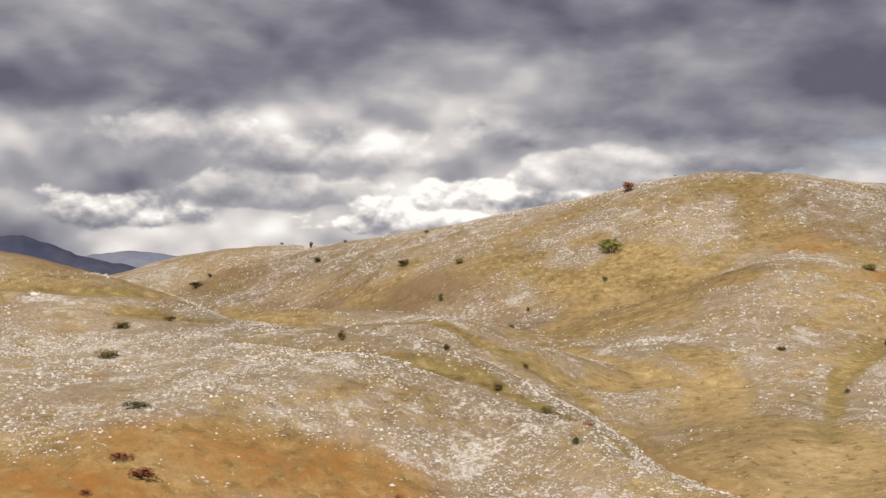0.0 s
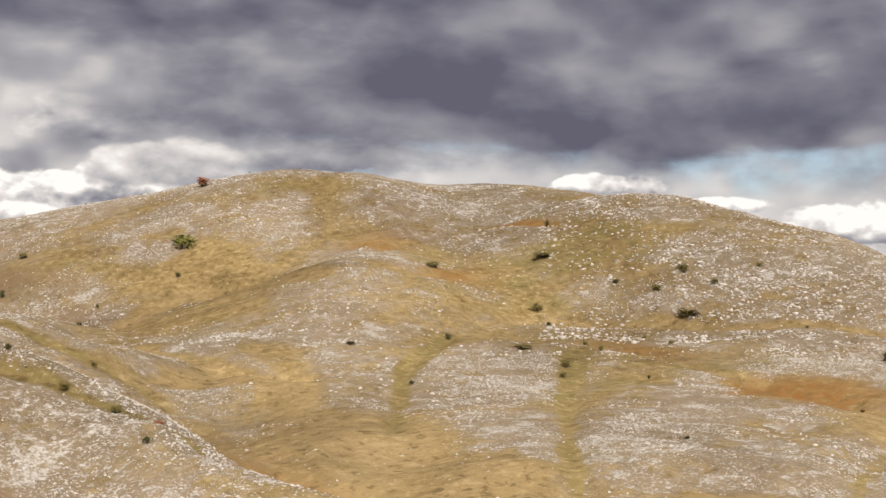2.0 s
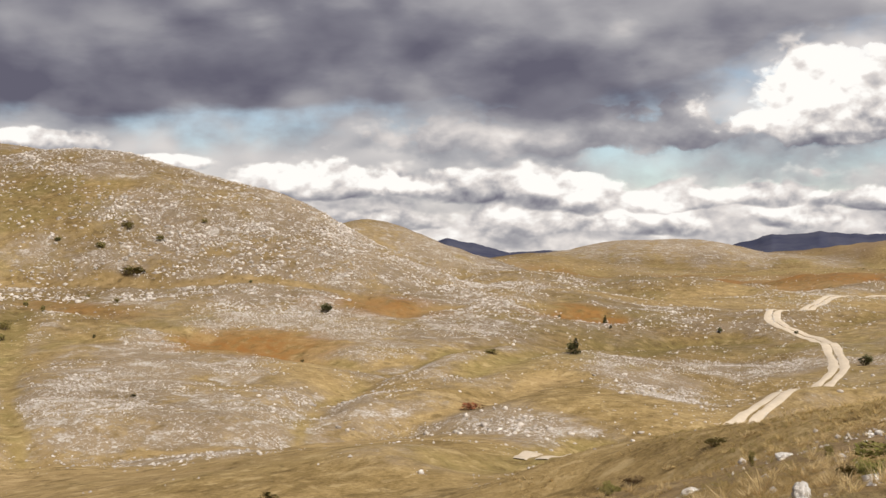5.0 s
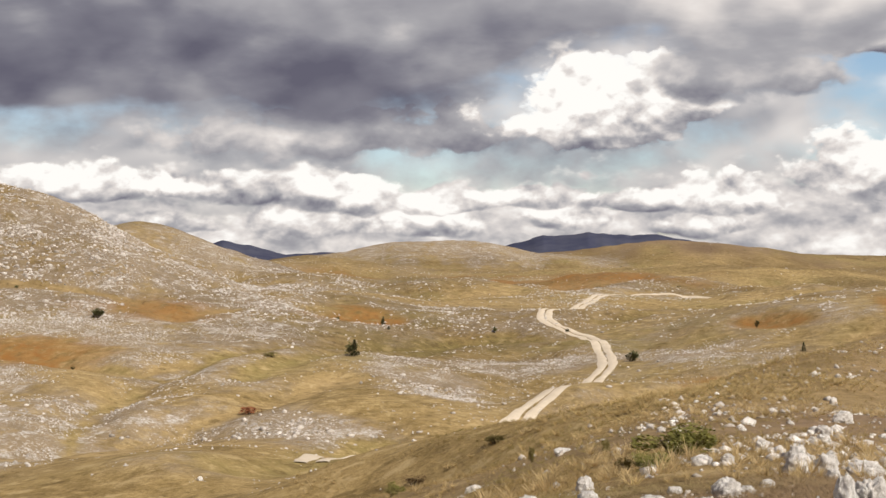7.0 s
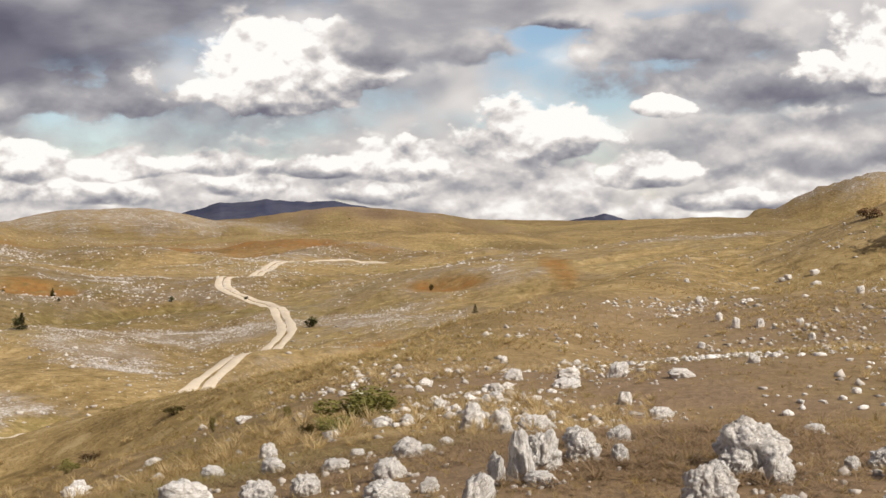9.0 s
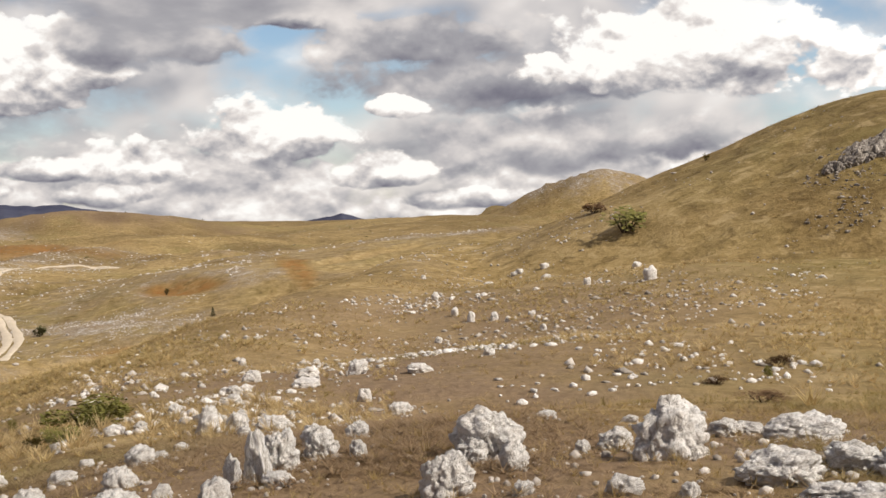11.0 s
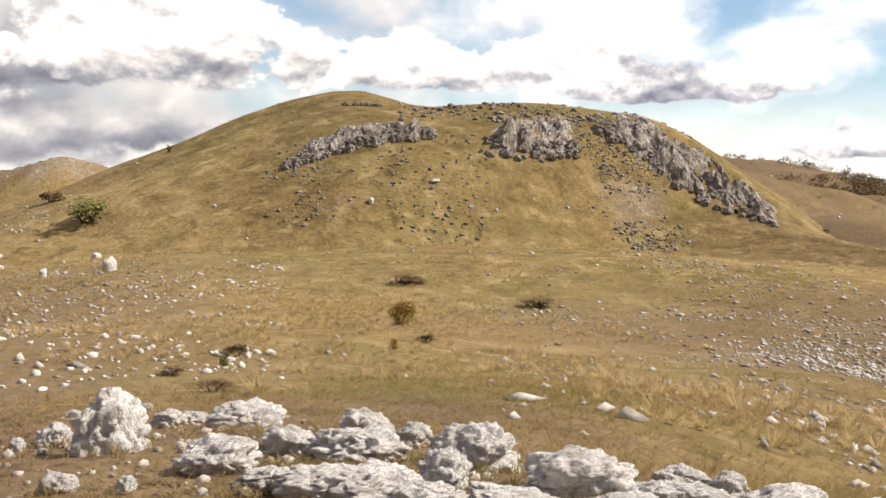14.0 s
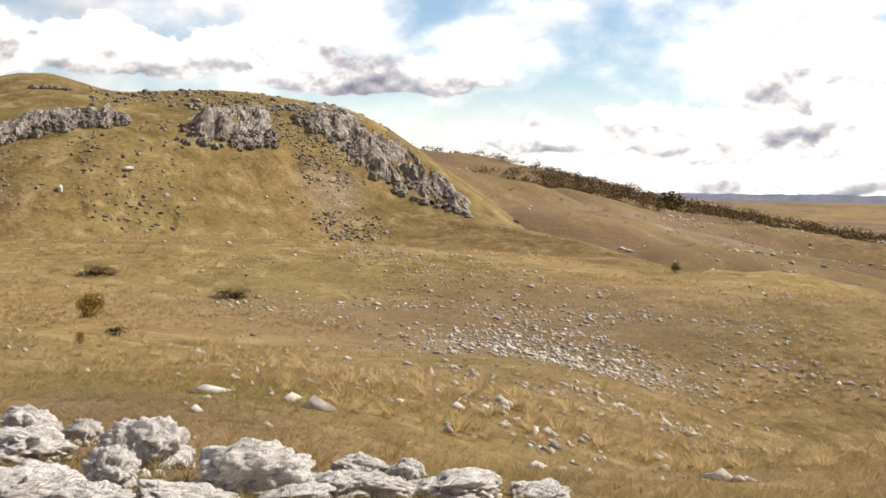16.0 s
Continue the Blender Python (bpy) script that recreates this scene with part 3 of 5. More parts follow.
patch("stony", 124.5, 15, 2.5, 3, 0, 0.7)
patch("stony", 121, 28, 5, 6, 0, 0.8)
patch("stony", 126.8, 50, 7, 3, 0, 0.9)
patch("stony", 130.4, 45, 6, 3, 0, 0.8)
patch("turf", 107.7, 63, 6, 4, 0, 1.0)
patch("turf", 109.7, 56, 6, 5, 0, 1.0)
patch("turf", 100, 31, 8, 7, 0, 1.0)
patch("turf", 105, 25, 7, 7, 0, 0.9)
patch("turf", 112, 34, 8, 6, 0, 0.9)
patch("turf", 96, 70, 12, 8, 0, 0.8)
patch("turf", 104, 80, 10, 6, 0, 1.0)
patch("turf", 98, 94, 12, 10, 0, 1.0)
patch("turf", 93, 98, 10, 12, 0, 0.8)
patch("turf", 106, 97, 16, 6, 0, 1.0)
patch("pale", 126, 69, 14, 5, 10, 1.0)
patch("pale", 131, 64, 12, 5, 10, 1.0)
patch("heath", -19, 600, 60, 40, 0, 1.1)
patch("fern", -14.5, 109, 12, 5, 0, 1.0)
patch("fern", -4.5, 107, 9, 4, 0, 1.0)
patch("stony", 42, 85, 9, 6, 0, 1.0)
patch("heath", 127, 1500, 300, 200, 0, 1.0)
# a wider, stronger heath patch painting the same far hill's cloud shadow
patch("heath", 63.5, 975, 110, 60, 0, 1.0)
patch("pale", 54, 540, 130, 36, 0, 0.9)
patch("pale", 64, 330, 40, 14, 0, 0.9)
patch("pale", 50, 300, 50, 14, 0, 0.8)
patch("heath", 66, 450, 60, 20, 0, 0.8)
patch("heath", 69, 30, 8, 14, 0, 0.9)


def cover(kind, x, y, ragged=0.7):
    """0 to 1: how far a kind of ground cover holds at a place."""
    total = np.zeros(x.shape)
    edge = ragged * fbm(x, y, 22, 4, 0.6, 31)
    for px, py, long, wide, turn, strength in PATCHES[kind]:
        dx, dy = x - px, y - py
        u, v = dx * math.sin(turn) + dy * math.cos(turn), dx * math.cos(turn) - dy * math.sin(turn)
        total = np.maximum(total, strength * np.clip(1.25 - np.sqrt((u / long) ** 2 + (v / wide) ** 2) + edge * 0.6, 0, 1))
    for kind_, width, depth, way in HOLLOWS:
        if kind_ == kind:
            near, off = to_way(x, y, way, 3 * width)
            total[near] = np.maximum(total[near], np.clip(1.15 - off / width + 0.8 * edge[near], 0, 1))
    if kind == "stony":
        # stones show almost everywhere on the western slopes, but not in the hollows
        d, left = np.hypot(x, y), np.clip((y - 0.75 * x) / 60 + 0.5, 0.6, 1) * np.clip((y - 0.05 * x) / 30, 0, 1)
        wide = np.clip(0.52 + 0.45 * fbm(x, y, 38, 4, 0.6, 91) + 0.35 * knolls(x, y), 0, 0.95) * left * np.clip((d - 95) / 30, 0, 1) * np.clip((950 - d) / 450, 0, 1)
        bare = np.clip(1.8 * np.maximum(np.maximum(cover("pale", x, y), cover("fern", x, y)), cover("turf", x, y)) - 0.4, 0, 0.97)
        total = np.maximum(total, wide) * (1 - bare)
    if kind == "heath":
        # brown heath round the outcrop underfoot
        d = np.hypot(x, y)
        total = np.maximum(total, np.clip(1.25 - np.abs(d - 9.5) / 5.0 + 0.5 * fbm(x, y, 4, 3, 0.6, 33), 0, 1) * np.clip(x / 3, 0, 1) * np.clip((118 - np.degrees(np.arctan2(x, y))) / 14, 0.25, 1))
    return total


def material(name, build, rough=0.9, spec=0.2):
    m = bpy.data.materials.new(name)
    m.use_nodes = True
    g = Graph(m.node_tree)
    b = g.node("ShaderNodeBsdfPrincipled")
    b.inputs["Roughness"].default_value, b.inputs["Specular IOR Level"].default_value = rough, spec
    g.put(g.node("ShaderNodeOutputMaterial").inputs[0], b.outputs[0])
    build(g, b)
    return m


def bump(g, b, h, strength, distance):
    n = g.node("ShaderNodeBump")
    n.inputs["Strength"].default_value, n.inputs["Distance"].default_value = strength, distance
    g.put(n.inputs["Height"], h)
    g.put(b.inputs["Normal"], n.outputs[0])


def ground_look(g, b):
    at = g.node("ShaderNodeTexCoord").outputs["Object"]
    mask = g.node("ShaderNodeAttribute", attribute_name="cover")
    rgb = g.node("ShaderNodeSeparateColor")
    g.put(rgb.inputs[0], mask.outputs["Color"])
    stony, fern, pale = rgb.outputs
    heath = mask.outputs["Alpha"]
    turf = g.node("ShaderNodeAttribute", attribute_name="turf").outputs["Fac"]
    patchy = g.noise(at, 0.11, 7, 0.68, 0.4)
    tufty = g.noise(at, 0.33, 6, 0.66, 0.3)
    stony = g.math("MULTIPLY", stony, g.math("ADD", g.span(patchy, 0.36, 0.60, 0.25, 0.85), g.span(tufty, 0.40, 0.60, 0.0, 0.4)))
    fern = g.math("MULTIPLY", fern, g.math("ADD", g.span(patchy, 0.34, 0.56, 0.35, 0.75), g.span(tufty, 0.42, 0.58, 0.0, 0.3)))
    pale = g.math("MULTIPLY", pale, g.math("ADD", g.span(patchy, 0.40, 0.60, 0.4, 0.75), g.span(tufty, 0.42, 0.58, 0.0, 0.25)))
    turf = g.math("MULTIPLY", turf, g.math("ADD", g.span(patchy, 0.62, 0.40, 0.2, 0.6), g.span(tufty, 0.58, 0.42, 0.0, 0.3)))
    n0, n1, n2, n3 = g.noise(at, 0.012, 4), g.noise(at, 0.06, 5, 0.6, 0.4), g.noise(at, 0.5, 6, 0.65), g.noise(at, 3.5, 6, 0.7)
    blend = g.math("ADD", g.math("MULTIPLY", n1, 0.30), g.math("ADD", g.math("MULTIPLY", n2, 0.35), g.math("MULTIPLY", n3, 0.35)))
    col = g.ramp(blend, ((0.34, (0.085, 0.058, 0.024)), (0.44, (0.20, 0.138, 0.055)), (0.54, (0.32, 0.228, 0.10)), (0.66, (0.46, 0.345, 0.18))))
    col = g.mix(g.math("MULTIPLY", g.span(n0, 0.45, 0.62), g.span(n1, 0.42, 0.62, 0.0, 0.75)), col, g.mix(n2, (0.115, 0.092, 0.026), (0.25, 0.198, 0.078)))
    ton = g.mix(g.math("ADD", g.math("MULTIPLY", n2, 0.6), g.math("MULTIPLY", n3, 0.4)), (0.215, 0.143, 0.056), (0.51, 0.375, 0.195))
    col = g.mix(g.math("MULTIPLY", pale, 0.9), col, ton)
    col = g.mix(g.math("MULTIPLY", heath, g.span(n2, 0.25, 0.6, 0.4, 1.0)), col, g.mix(n3, (0.075, 0.046, 0.028), (0.34, 0.24, 0.15)))
    col = g.mix(g.math("MULTIPLY", g.span(stony, 0.05, 0.75), g.math("SUBTRACT", 0.9, g.math("MULTIPLY", heath, 0.65))), col, g.mix(g.math("ADD", g.math("MULTIPLY", n2, 0.5), g.math("MULTIPLY", n3, 0.5)), (0.078, 0.058, 0.038), (0.43, 0.335, 0.228)))
    col = g.mix(g.math("MULTIPLY", turf, g.span(n2, 0.2, 0.55, 0.45, 0.95)), col, g.mix(g.math("ADD", g.math("MULTIPLY", n2, 0.5), g.math("MULTIPLY", n3, 0.5)), (0.10, 0.079, 0.024), (0.34, 0.27, 0.105)))
    # bleached tufts and brown thatch
    thatch = g.noise(g.vec("MULTIPLY", at, (1.0, 1.0, 0.6)), 0.62, 7, 0.62, 0.5)
    open_ = g.math("SUBTRACT", 1.0, g.math("MAXIMUM", stony, heath))
    col = g.mix(g.math("MULTIPLY", open_, g.span(thatch, 0.53, 0.66, 0.0, 0.48)), col, (0.52, 0.40, 0.215))
    col = g.mix(g.math("MULTIPLY", open_, g.span(thatch, 0.46, 0.34, 0.0, 0.65)), col, (0.105, 0.07, 0.028))
    # broad random swathes of darker ground
    broad = g.noise(at, 0.010, 8, 0.68, 0.5)
    col = g.mix(g.span(broad, 0.42, 0.60, 0.0, 0.80), col, g.mix(1.0, col, (0.62, 0.60, 0.60), "MULTIPLY"))
    # pebbles and bare rock too small to be pieces
    n4 = g.noise(at, 2.2, 4, 0.7, 0.8)
    col = g.mix(g.math("MULTIPLY", g.span(stony, 0.2, 0.9), g.math("MULTIPLY", g.span(n4, 0.53, 0.61), g.span(n1, 0.36, 0.60, 0.35, 0.95))), col, g.mix(n3, (0.30, 0.27, 0.235), (0.62, 0.58, 0.535)))
    bare = g.math("MULTIPLY", g.span(g.noise(at, 0.20, 9, 0.74, 0.5), 0.525, 0.60), g.span(stony, 0.30, 0.75))
    col = g.mix(g.math("MULTIPLY", bare, g.span(n4, 0.40, 0.56, 0.15, 0.85)), col, g.mix(g.math("ADD", g.math("MULTIPLY", n3, 0.6), g.math("MULTIPLY", n4, 0.4)), (0.22, 0.195, 0.17), (0.74, 0.70, 0.65)))
    col = g.mix(g.math("MULTIPLY", fern, g.span(n2, 0.25, 0.55)), col, g.mix(n2, (0.155, 0.066, 0.016), (0.33, 0.165, 0.05)))
    g.put(b.inputs["Base Color"], col)
    bump(g, b, g.math("ADD", n2, g.math("MULTIPLY", n3, 0.4)), 0.8, 0.25)


GROUND = material("dry_grassland", ground_look, 0.95, 0.1)

# ---------------------------------------------------------------- the ground, one sheet to the horizon


BEARINGS = np.concatenate([np.arange(-26, 144, 0.22), np.arange(144.5, 333, 1.5)])
REACHES = np.concatenate([[0.15], np.geomspace(0.5, 80, 135), np.geomspace(81.2, 450, 235), np.geomspace(460, 4900, 60)])
GRID_A, GRID_D = np.meshgrid(np.radians(BEARINGS), REACHES)
GRID_Z = height(GRID_D * np.sin(GRID_A), GRID_D * np.cos(GRID_A))


def ground_z(x, y):
    """Height of the ground sheet itself at places ahead of the eye."""
    az, d = np.degrees(np.arctan2(x, y)), np.hypot(x, y)
    u = np.clip((az + 26) / 0.22, 0, 771.9)
    j = u.astype(int)
    i = np.clip(np.searchsorted(REACHES, d) - 1, 0, len(REACHES) - 2)
    v, u = np.clip((d - REACHES[i]) / (REACHES[i + 1] - REACHES[i]), 0, 1), u - j
    return (GRID_Z[i, j] * (1 - u) + GRID_Z[i, j + 1] * u) * (1 - v) + (GRID_Z[i + 1, j] * (1 - u) + GRID_Z[i + 1, j + 1] * u) * v


def build_ground():
    x, y, z = GRID_D * np.sin(GRID_A), GRID_D * np.cos(GRID_A), GRID_Z
    rows, cols = x.shape
    i, j = np.meshgrid(np.arange(rows - 1), np.arange(cols), indexing="ij")
    k = (j + 1) % cols
    quads = np.stack([i * cols + j, i * cols + k, (i + 1) * cols + k, (i + 1) * cols + j], -1).reshape(-1, 4)[:, ::-1]
    me = bpy.data.meshes.new("ground")
    me.vertices.add(rows * cols), me.vertices.foreach_set("co", np.stack([x, y, z], -1).ravel().astype(np.float32))
    me.loops.add(quads.size), me.loops.foreach_set("vertex_index", quads.ravel().astype(np.int32))
    me.polygons.add(len(quads)), me.polygons.foreach_set("loop_start", np.arange(0, quads.size, 4, dtype=np.int32))
    me.update(calc_edges=True)
    me.polygons.foreach_set("use_smooth", np.ones(len(quads), dtype=bool))
    layer = me.attributes.new("cover", "FLOAT_COLOR", "POINT")
    c = np.stack([np.clip(cover(k_, x, y), 0, 1) for k_ in ("stony", "fern", "pale", "heath")], -1)
    # near by, the stones themselves make the stony ground
    c[..., 0] *= np.clip((GRID_D - 60) / 50, 0.4, 1)
    layer.data.foreach_set("color", c.ravel().astype(np.float32))
    turf = me.attributes.new("turf", "FLOAT", "POINT")
    turf.data.foreach_set("value", np.clip(cover("turf", x, y), 0, 1).ravel().astype(np.float32))
    me.materials.append(GROUND)
    return tagged(new("ground", me), "dry tan grassland hills with stony and rusty patches", "ground", kind="structure")


build_ground()


def stone_look(g, b):
    at = g.node("ShaderNodeTexCoord").outputs["Object"]
    isle = g.node("ShaderNodeNewGeometry").outputs["Random Per Island"]
    n = g.noise(at, 4.0, 6, 0.65)
    col = g.ramp(g.math("ADD", g.math("MULTIPLY", n, 0.6), g.math("MULTIPLY", isle, 0.4)), ((0.20, (0.20, 0.18, 0.155)), (0.40, (0.38, 0.34, 0.30)), (0.60, (0.53, 0.485, 0.44)), (0.82, (0.70, 0.65, 0.61))))
    g.put(b.inputs["Base Color"], col)
    bump(g, b, n, 0.6, 0.08)


STONE = material("weathered_limestone", stone_look, 0.85, 0.2)


def facets(seed, lumps=1):
    """A rough stone of about unit size as arrays of corners and triangles."""
    bm = bmesh.new()
    bmesh.ops.create_icosphere(bm, subdivisions=lumps, radius=1.0)
    rng = np.random.default_rng(seed)
    for v in bm.verts:
        v.co *= 0.75 + 0.5 * rng.random()
    co, tri = np.array([v.co[:] for v in bm.verts]), np.array([[v.index for v in f.verts] for f in bm.faces])
    bm.free()
    return co, tri


def scatter(name, shapes, places, material_, label, category):
    """Many small pieces as one mesh of kind stuff. places: x, y, z, turn and three sizes each."""
    cos, tris, base = [], [], 0
    pick = np.random.default_rng(5).integers(0, len(shapes), len(places))
    for s, (co, tri) in enumerate(shapes):
        p = places[pick == s]
        if not len(p):
            continue
        c, q = np.cos(p[:, 3])[:, None], np.sin(p[:, 3])[:, None]
        u, v, w = co[None, :, 0] * p[:, 4:5], co[None, :, 1] * p[:, 5:6], co[None, :, 2] * p[:, 6:7]
        cos.append(np.stack([u * c - v * q + p[:, 0:1], u * q + v * c + p[:, 1:2], w + p[:, 2:3]], -1).reshape(-1, 3))
        tris.append((tri[None] + base + np.arange(len(p))[:, None, None] * len(co)).reshape(-1, 3))
        base += len(p) * len(co)
    cos, tris = np.concatenate(cos), np.concatenate(tris)
    me = bpy.data.meshes.new(name)
    me.vertices.add(len(cos)), me.vertices.foreach_set("co", cos.ravel().astype(np.float32))
    me.loops.add(tris.size), me.loops.foreach_set("vertex_index", tris.ravel().astype(np.int32))
    me.polygons.add(len(tris)), me.polygons.foreach_set("loop_start", np.arange(0, tris.size, 3, dtype=np.int32))
    me.update(calc_edges=True)
    me.materials.append(material_)
    return tagged(new(name, me), label, category, kind="stuff")


def strew(seed, tries, az0, az1, d0, d1, chance, size0, size1):
    """Places on the land, kept by chance(x, y), with sizes between the two."""
    rng = np.random.default_rng(seed)
    d = np.sqrt(rng.uniform(d0 * d0, d1 * d1, tries))
    x, y = polar(rng.uniform(az0, az1, tries), d)
    keep = rng.random(tries) < chance(x, y)
    x, y = x[keep], y[keep]
    n = len(x)
    s = size0 * (size1 / size0) ** (rng.random(n) ** 2.0)
    z = ground_z(x, y) + s * 0.12
    return np.stack([x, y, z, rng.uniform(0, 6.28, n), s * rng.uniform(0.7, 1.4, n), s * rng.uniform(0.5, 1.0, n), s * rng.uniform(0.4, 0.85, n)], -1)


def shards(seed):
    """A cheap angular stone of eight faces."""
    rng = np.random.default_rng(seed)
    co = np.array([(1, 0, 0), (0, 1, 0), (-1, 0, 0), (0, -1, 0), (0.1, 0, 1), (0, 0, -1)], float) * rng.uniform(0.6, 1.25, (6, 1)) + rng.uniform(-0.2, 0.2, (6, 3))
    tri = np.array([(0, 1, 4), (1, 2, 4), (2, 3, 4), (3, 0, 4), (1, 0, 5), (2, 1, 5), (3, 2, 5), (0, 3, 5)])
    return co, tri


def clumped(x, y, size, seed):
    return np.clip(0.45 + 1.0 * fbm(x, y, size, 3, 0.6, seed), 0, 1)


def flecks(seed):
    """A low stone sunk in the ground: four faces."""
    rng = np.random.default_rng(seed)
    co = np.array([(1, 0, -0.2), (0, 1, -0.2), (-1, 0, -0.2), (0, -1, -0.2), (0.1, 0, 0.9)], float) * rng.uniform(0.7, 1.2, (5, 1)) + rng.uniform(-0.2, 0.2, (5, 3))
    return co, np.array([(0, 1, 4), (1, 2, 4), (2, 3, 4), (3, 0, 4)])


FLECKS = [flecks(k) for k in range(12)]
SHARDS, LUMPS = [shards(k) for k in range(12)], [facets(k) for k in range(8)]
stone_field = lambda x, y: (0.010 + 1.1 * cover("stony", x, y) ** 1.4) * np.clip(1.5 * clumped(x, y, 11, 77) - 0.12, 0, 1) * np.clip(0.2 + 1.3 * clumped(x, y, 2.6, 76), 0, 1)
scatter("hillside_stones", FLECKS, strew(1, 400000, -22, 68, 85, 225, stone_field, 0.06, 0.23), STONE, "pale grey limestone stones strewn over the near slopes", "stones")
scatter("upper_stones", FLECKS, strew(5, 480000, -22, 70, 220, 480, stone_field, 0.12, 0.43), STONE, "pale grey limestone stones strewn over the great hill", "stones")
scatter("spur_stones", FLECKS, strew(6, 90000, -20, 14, 92, 165, lambda x, y: 0.5 * cover("stony", x, y) * clumped(x, y, 6, 71), 0.08, 0.30), STONE, "white limestone stones thickly strewn on the western spur", "stones")
scatter("ledge_stones", LUMPS, strew(2, 50000, -22, 66, 100, 420, lambda x, y: cover("stony", x, y) ** 2 * np.clip(fbm(x, y, 30, 4, 0.6, 55) * 1.6 - 0.40, 0, 1), 0.16, 0.48),
        STONE, "larger limestone blocks breaking out of the slopes", "stones")
scatter("far_stones", FLECKS, strew(3, 110000, 44, 92, 240, 1000, lambda x, y: (0.01 + 0.6 * cover("stony", x, y)) * clumped(x, y, 30, 78), 0.2, 0.6),
        STONE, "pale limestone stones on the far rolls", "stones")
scatter("slope_stones", SHARDS, strew(4, 150000, 44, 136, 12, 118, lambda x, y: (0.025 + 0.6 * cover("stony", x, y) ** 1.5) * clumped(x, y, 5, 79), 0.045, 0.19),
        STONE, "small pale limestone stones lying in the dry grass", "stones")

scatter("shoulder_stones", SHARDS, strew(7, 60000, 104, 132, 12, 66, lambda x, y: (0.03 + 0.38 * cover("stony", x, y)) * clumped(x, y, 4, 83), 0.045, 0.15),
        STONE, "pale angular stones over the brown shoulder of the hill", "stones")
scatter("crest_rocks", LUMPS, strew(24, 12000, 23, 39, 235, 350, lambda x, y: (0.15 + 0.8 * cover("stony", x, y)) * clumped(x, y, 14, 85) ** 2, 0.2, 0.6),
        STONE, "pale limestone ledges breaking out below the crest", "stones")
scatter("valley_stones", SHARDS, strew(21, 9000, 113, 142, 130, 420, lambda x, y: 0.6 * clumped(x, y, 22, 86) ** 2, 0.2, 0.75),
        STONE, "pale stones on the brown rolls of the valley", "stones")


# ---------------------------------------------------------------- boulders


def limestone_look(g, b):
    at = g.node("ShaderNodeTexCoord").outputs["Object"]
    info = g.node("ShaderNodeObjectInfo").outputs["Random"]
    at = g.vec("ADD", at, g.math("MULTIPLY", info, 40.0))
    n1, n2, n3 = g.noise(at, 1.8, 5, 0.6, 0.4), g.noise(at, 7.0, 7, 0.7, 0.6), g.noise(at, 26.0, 5, 0.7)
    crack = g.node("ShaderNodeTexVoronoi", feature="DISTANCE_TO_EDGE")
    g.put(crack.inputs["Vector"], g.vec("ADD", at, g.math("MULTIPLY", n2, 0.35))), g.put(crack.inputs["Scale"], 2.6)
    seam = g.span(crack.outputs["Distance"], 0.0, 0.09)
    col = g.ramp(g.math("ADD", g.math("MULTIPLY", n1, 0.35), g.math("MULTIPLY", n2, 0.65)), ((0.28, (0.26, 0.23, 0.205)), (0.39, (0.55, 0.51, 0.47)), (0.47, (0.79, 0.75, 0.71)), (0.58, (0.90, 0.88, 0.855))))
    col = g.mix(g.span(n3, 0.55, 0.67, 0.0, 0.50), col, (0.26, 0.225, 0.19))
    col = g.mix(g.math("MULTIPLY", g.math("SUBTRACT", 1.0, seam), 0.18), col, (0.12, 0.10, 0.08))
    col = g.mix(g.math("MULTIPLY", info, 0.10), col, (0.55, 0.47, 0.40))
    g.put(b.inputs["Base Color"], col)
    bump(g, b, g.math("ADD", g.math("MULTIPLY", n2, 0.8), g.math("ADD", g.math("MULTIPLY", n3, 0.25), g.math("MULTIPLY", seam, 0.25))), 0.75, 0.10)


LIMESTONE = material("pitted_limestone", limestone_look, 0.88, 0.2)


def mesh_of(name, bm, mat, smooth=False):
    me = bpy.data.meshes.new(name)
    bm.to_mesh(me)
    bm.free()
    me.materials.append(mat)
    me.polygons.foreach_set("use_smooth", np.full(len(me.polygons), smooth))
    return me


def part(name, me, parent, label=""):
    ob = new(name, me)
    ob.parent = parent
    return tagged(ob, label)


def boulder_mesh(seed, detail, tall=False):
    """A weathered block of unit width: rounded lumps parted by creases, with pits."""
    rng = random.Random(seed)
    bm = bmesh.new()
    bmesh.ops.create_icosphere(bm, subdivisions=detail, radius=1.0)
    shift = Vector((rng.uniform(0, 90), rng.uniform(0, 90), rng.uniform(0, 90)))
    box = rng.uniform(2.2, 3.2)
    for v in bm.verts:
        p = v.co.copy()
        q = (abs(p.x) ** box + abs(p.y) ** box + abs(p.z) ** box) ** (-1 / box)
        big = noise.fractal(p * 1.2 + shift, 0.9, 2.0, 2)
        # rounded lumps that meet in creases, large and small
        lump = min(0.45, abs(noise.noise(p * 2.1 + shift * 1.7))) ** 0.7
        knob = min(0.4, abs(noise.noise(p * 4.6 + shift * 2.3))) ** 0.7
        pit = noise.fractal(p * 9.0 + shift, 0.8, 2.1, 3)
        v.co = p * (q * 0.60 + 0.20 * big + 0.28 * lump + 0.17 * knob + 0.06 * pit - 0.12)
    return mesh_of("limestone", bm, LIMESTONE, True)


FINE_ROCKS = [boulder_mesh(k, 5) for k in range(7)]
PLAIN_ROCKS = [boulder_mesh(20 + k, 4) for k in range(8)]
SMALL_ROCKS = [boulder_mesh(40 + k, 3) for k in range(8)]
count = {"rock": 0}
SATELLITES = []


def on_ground(az, d):
    x, y = polar(az, d)
    return float(x), float(y), float(ground_z(np.array([x]), np.array([y]))[0])


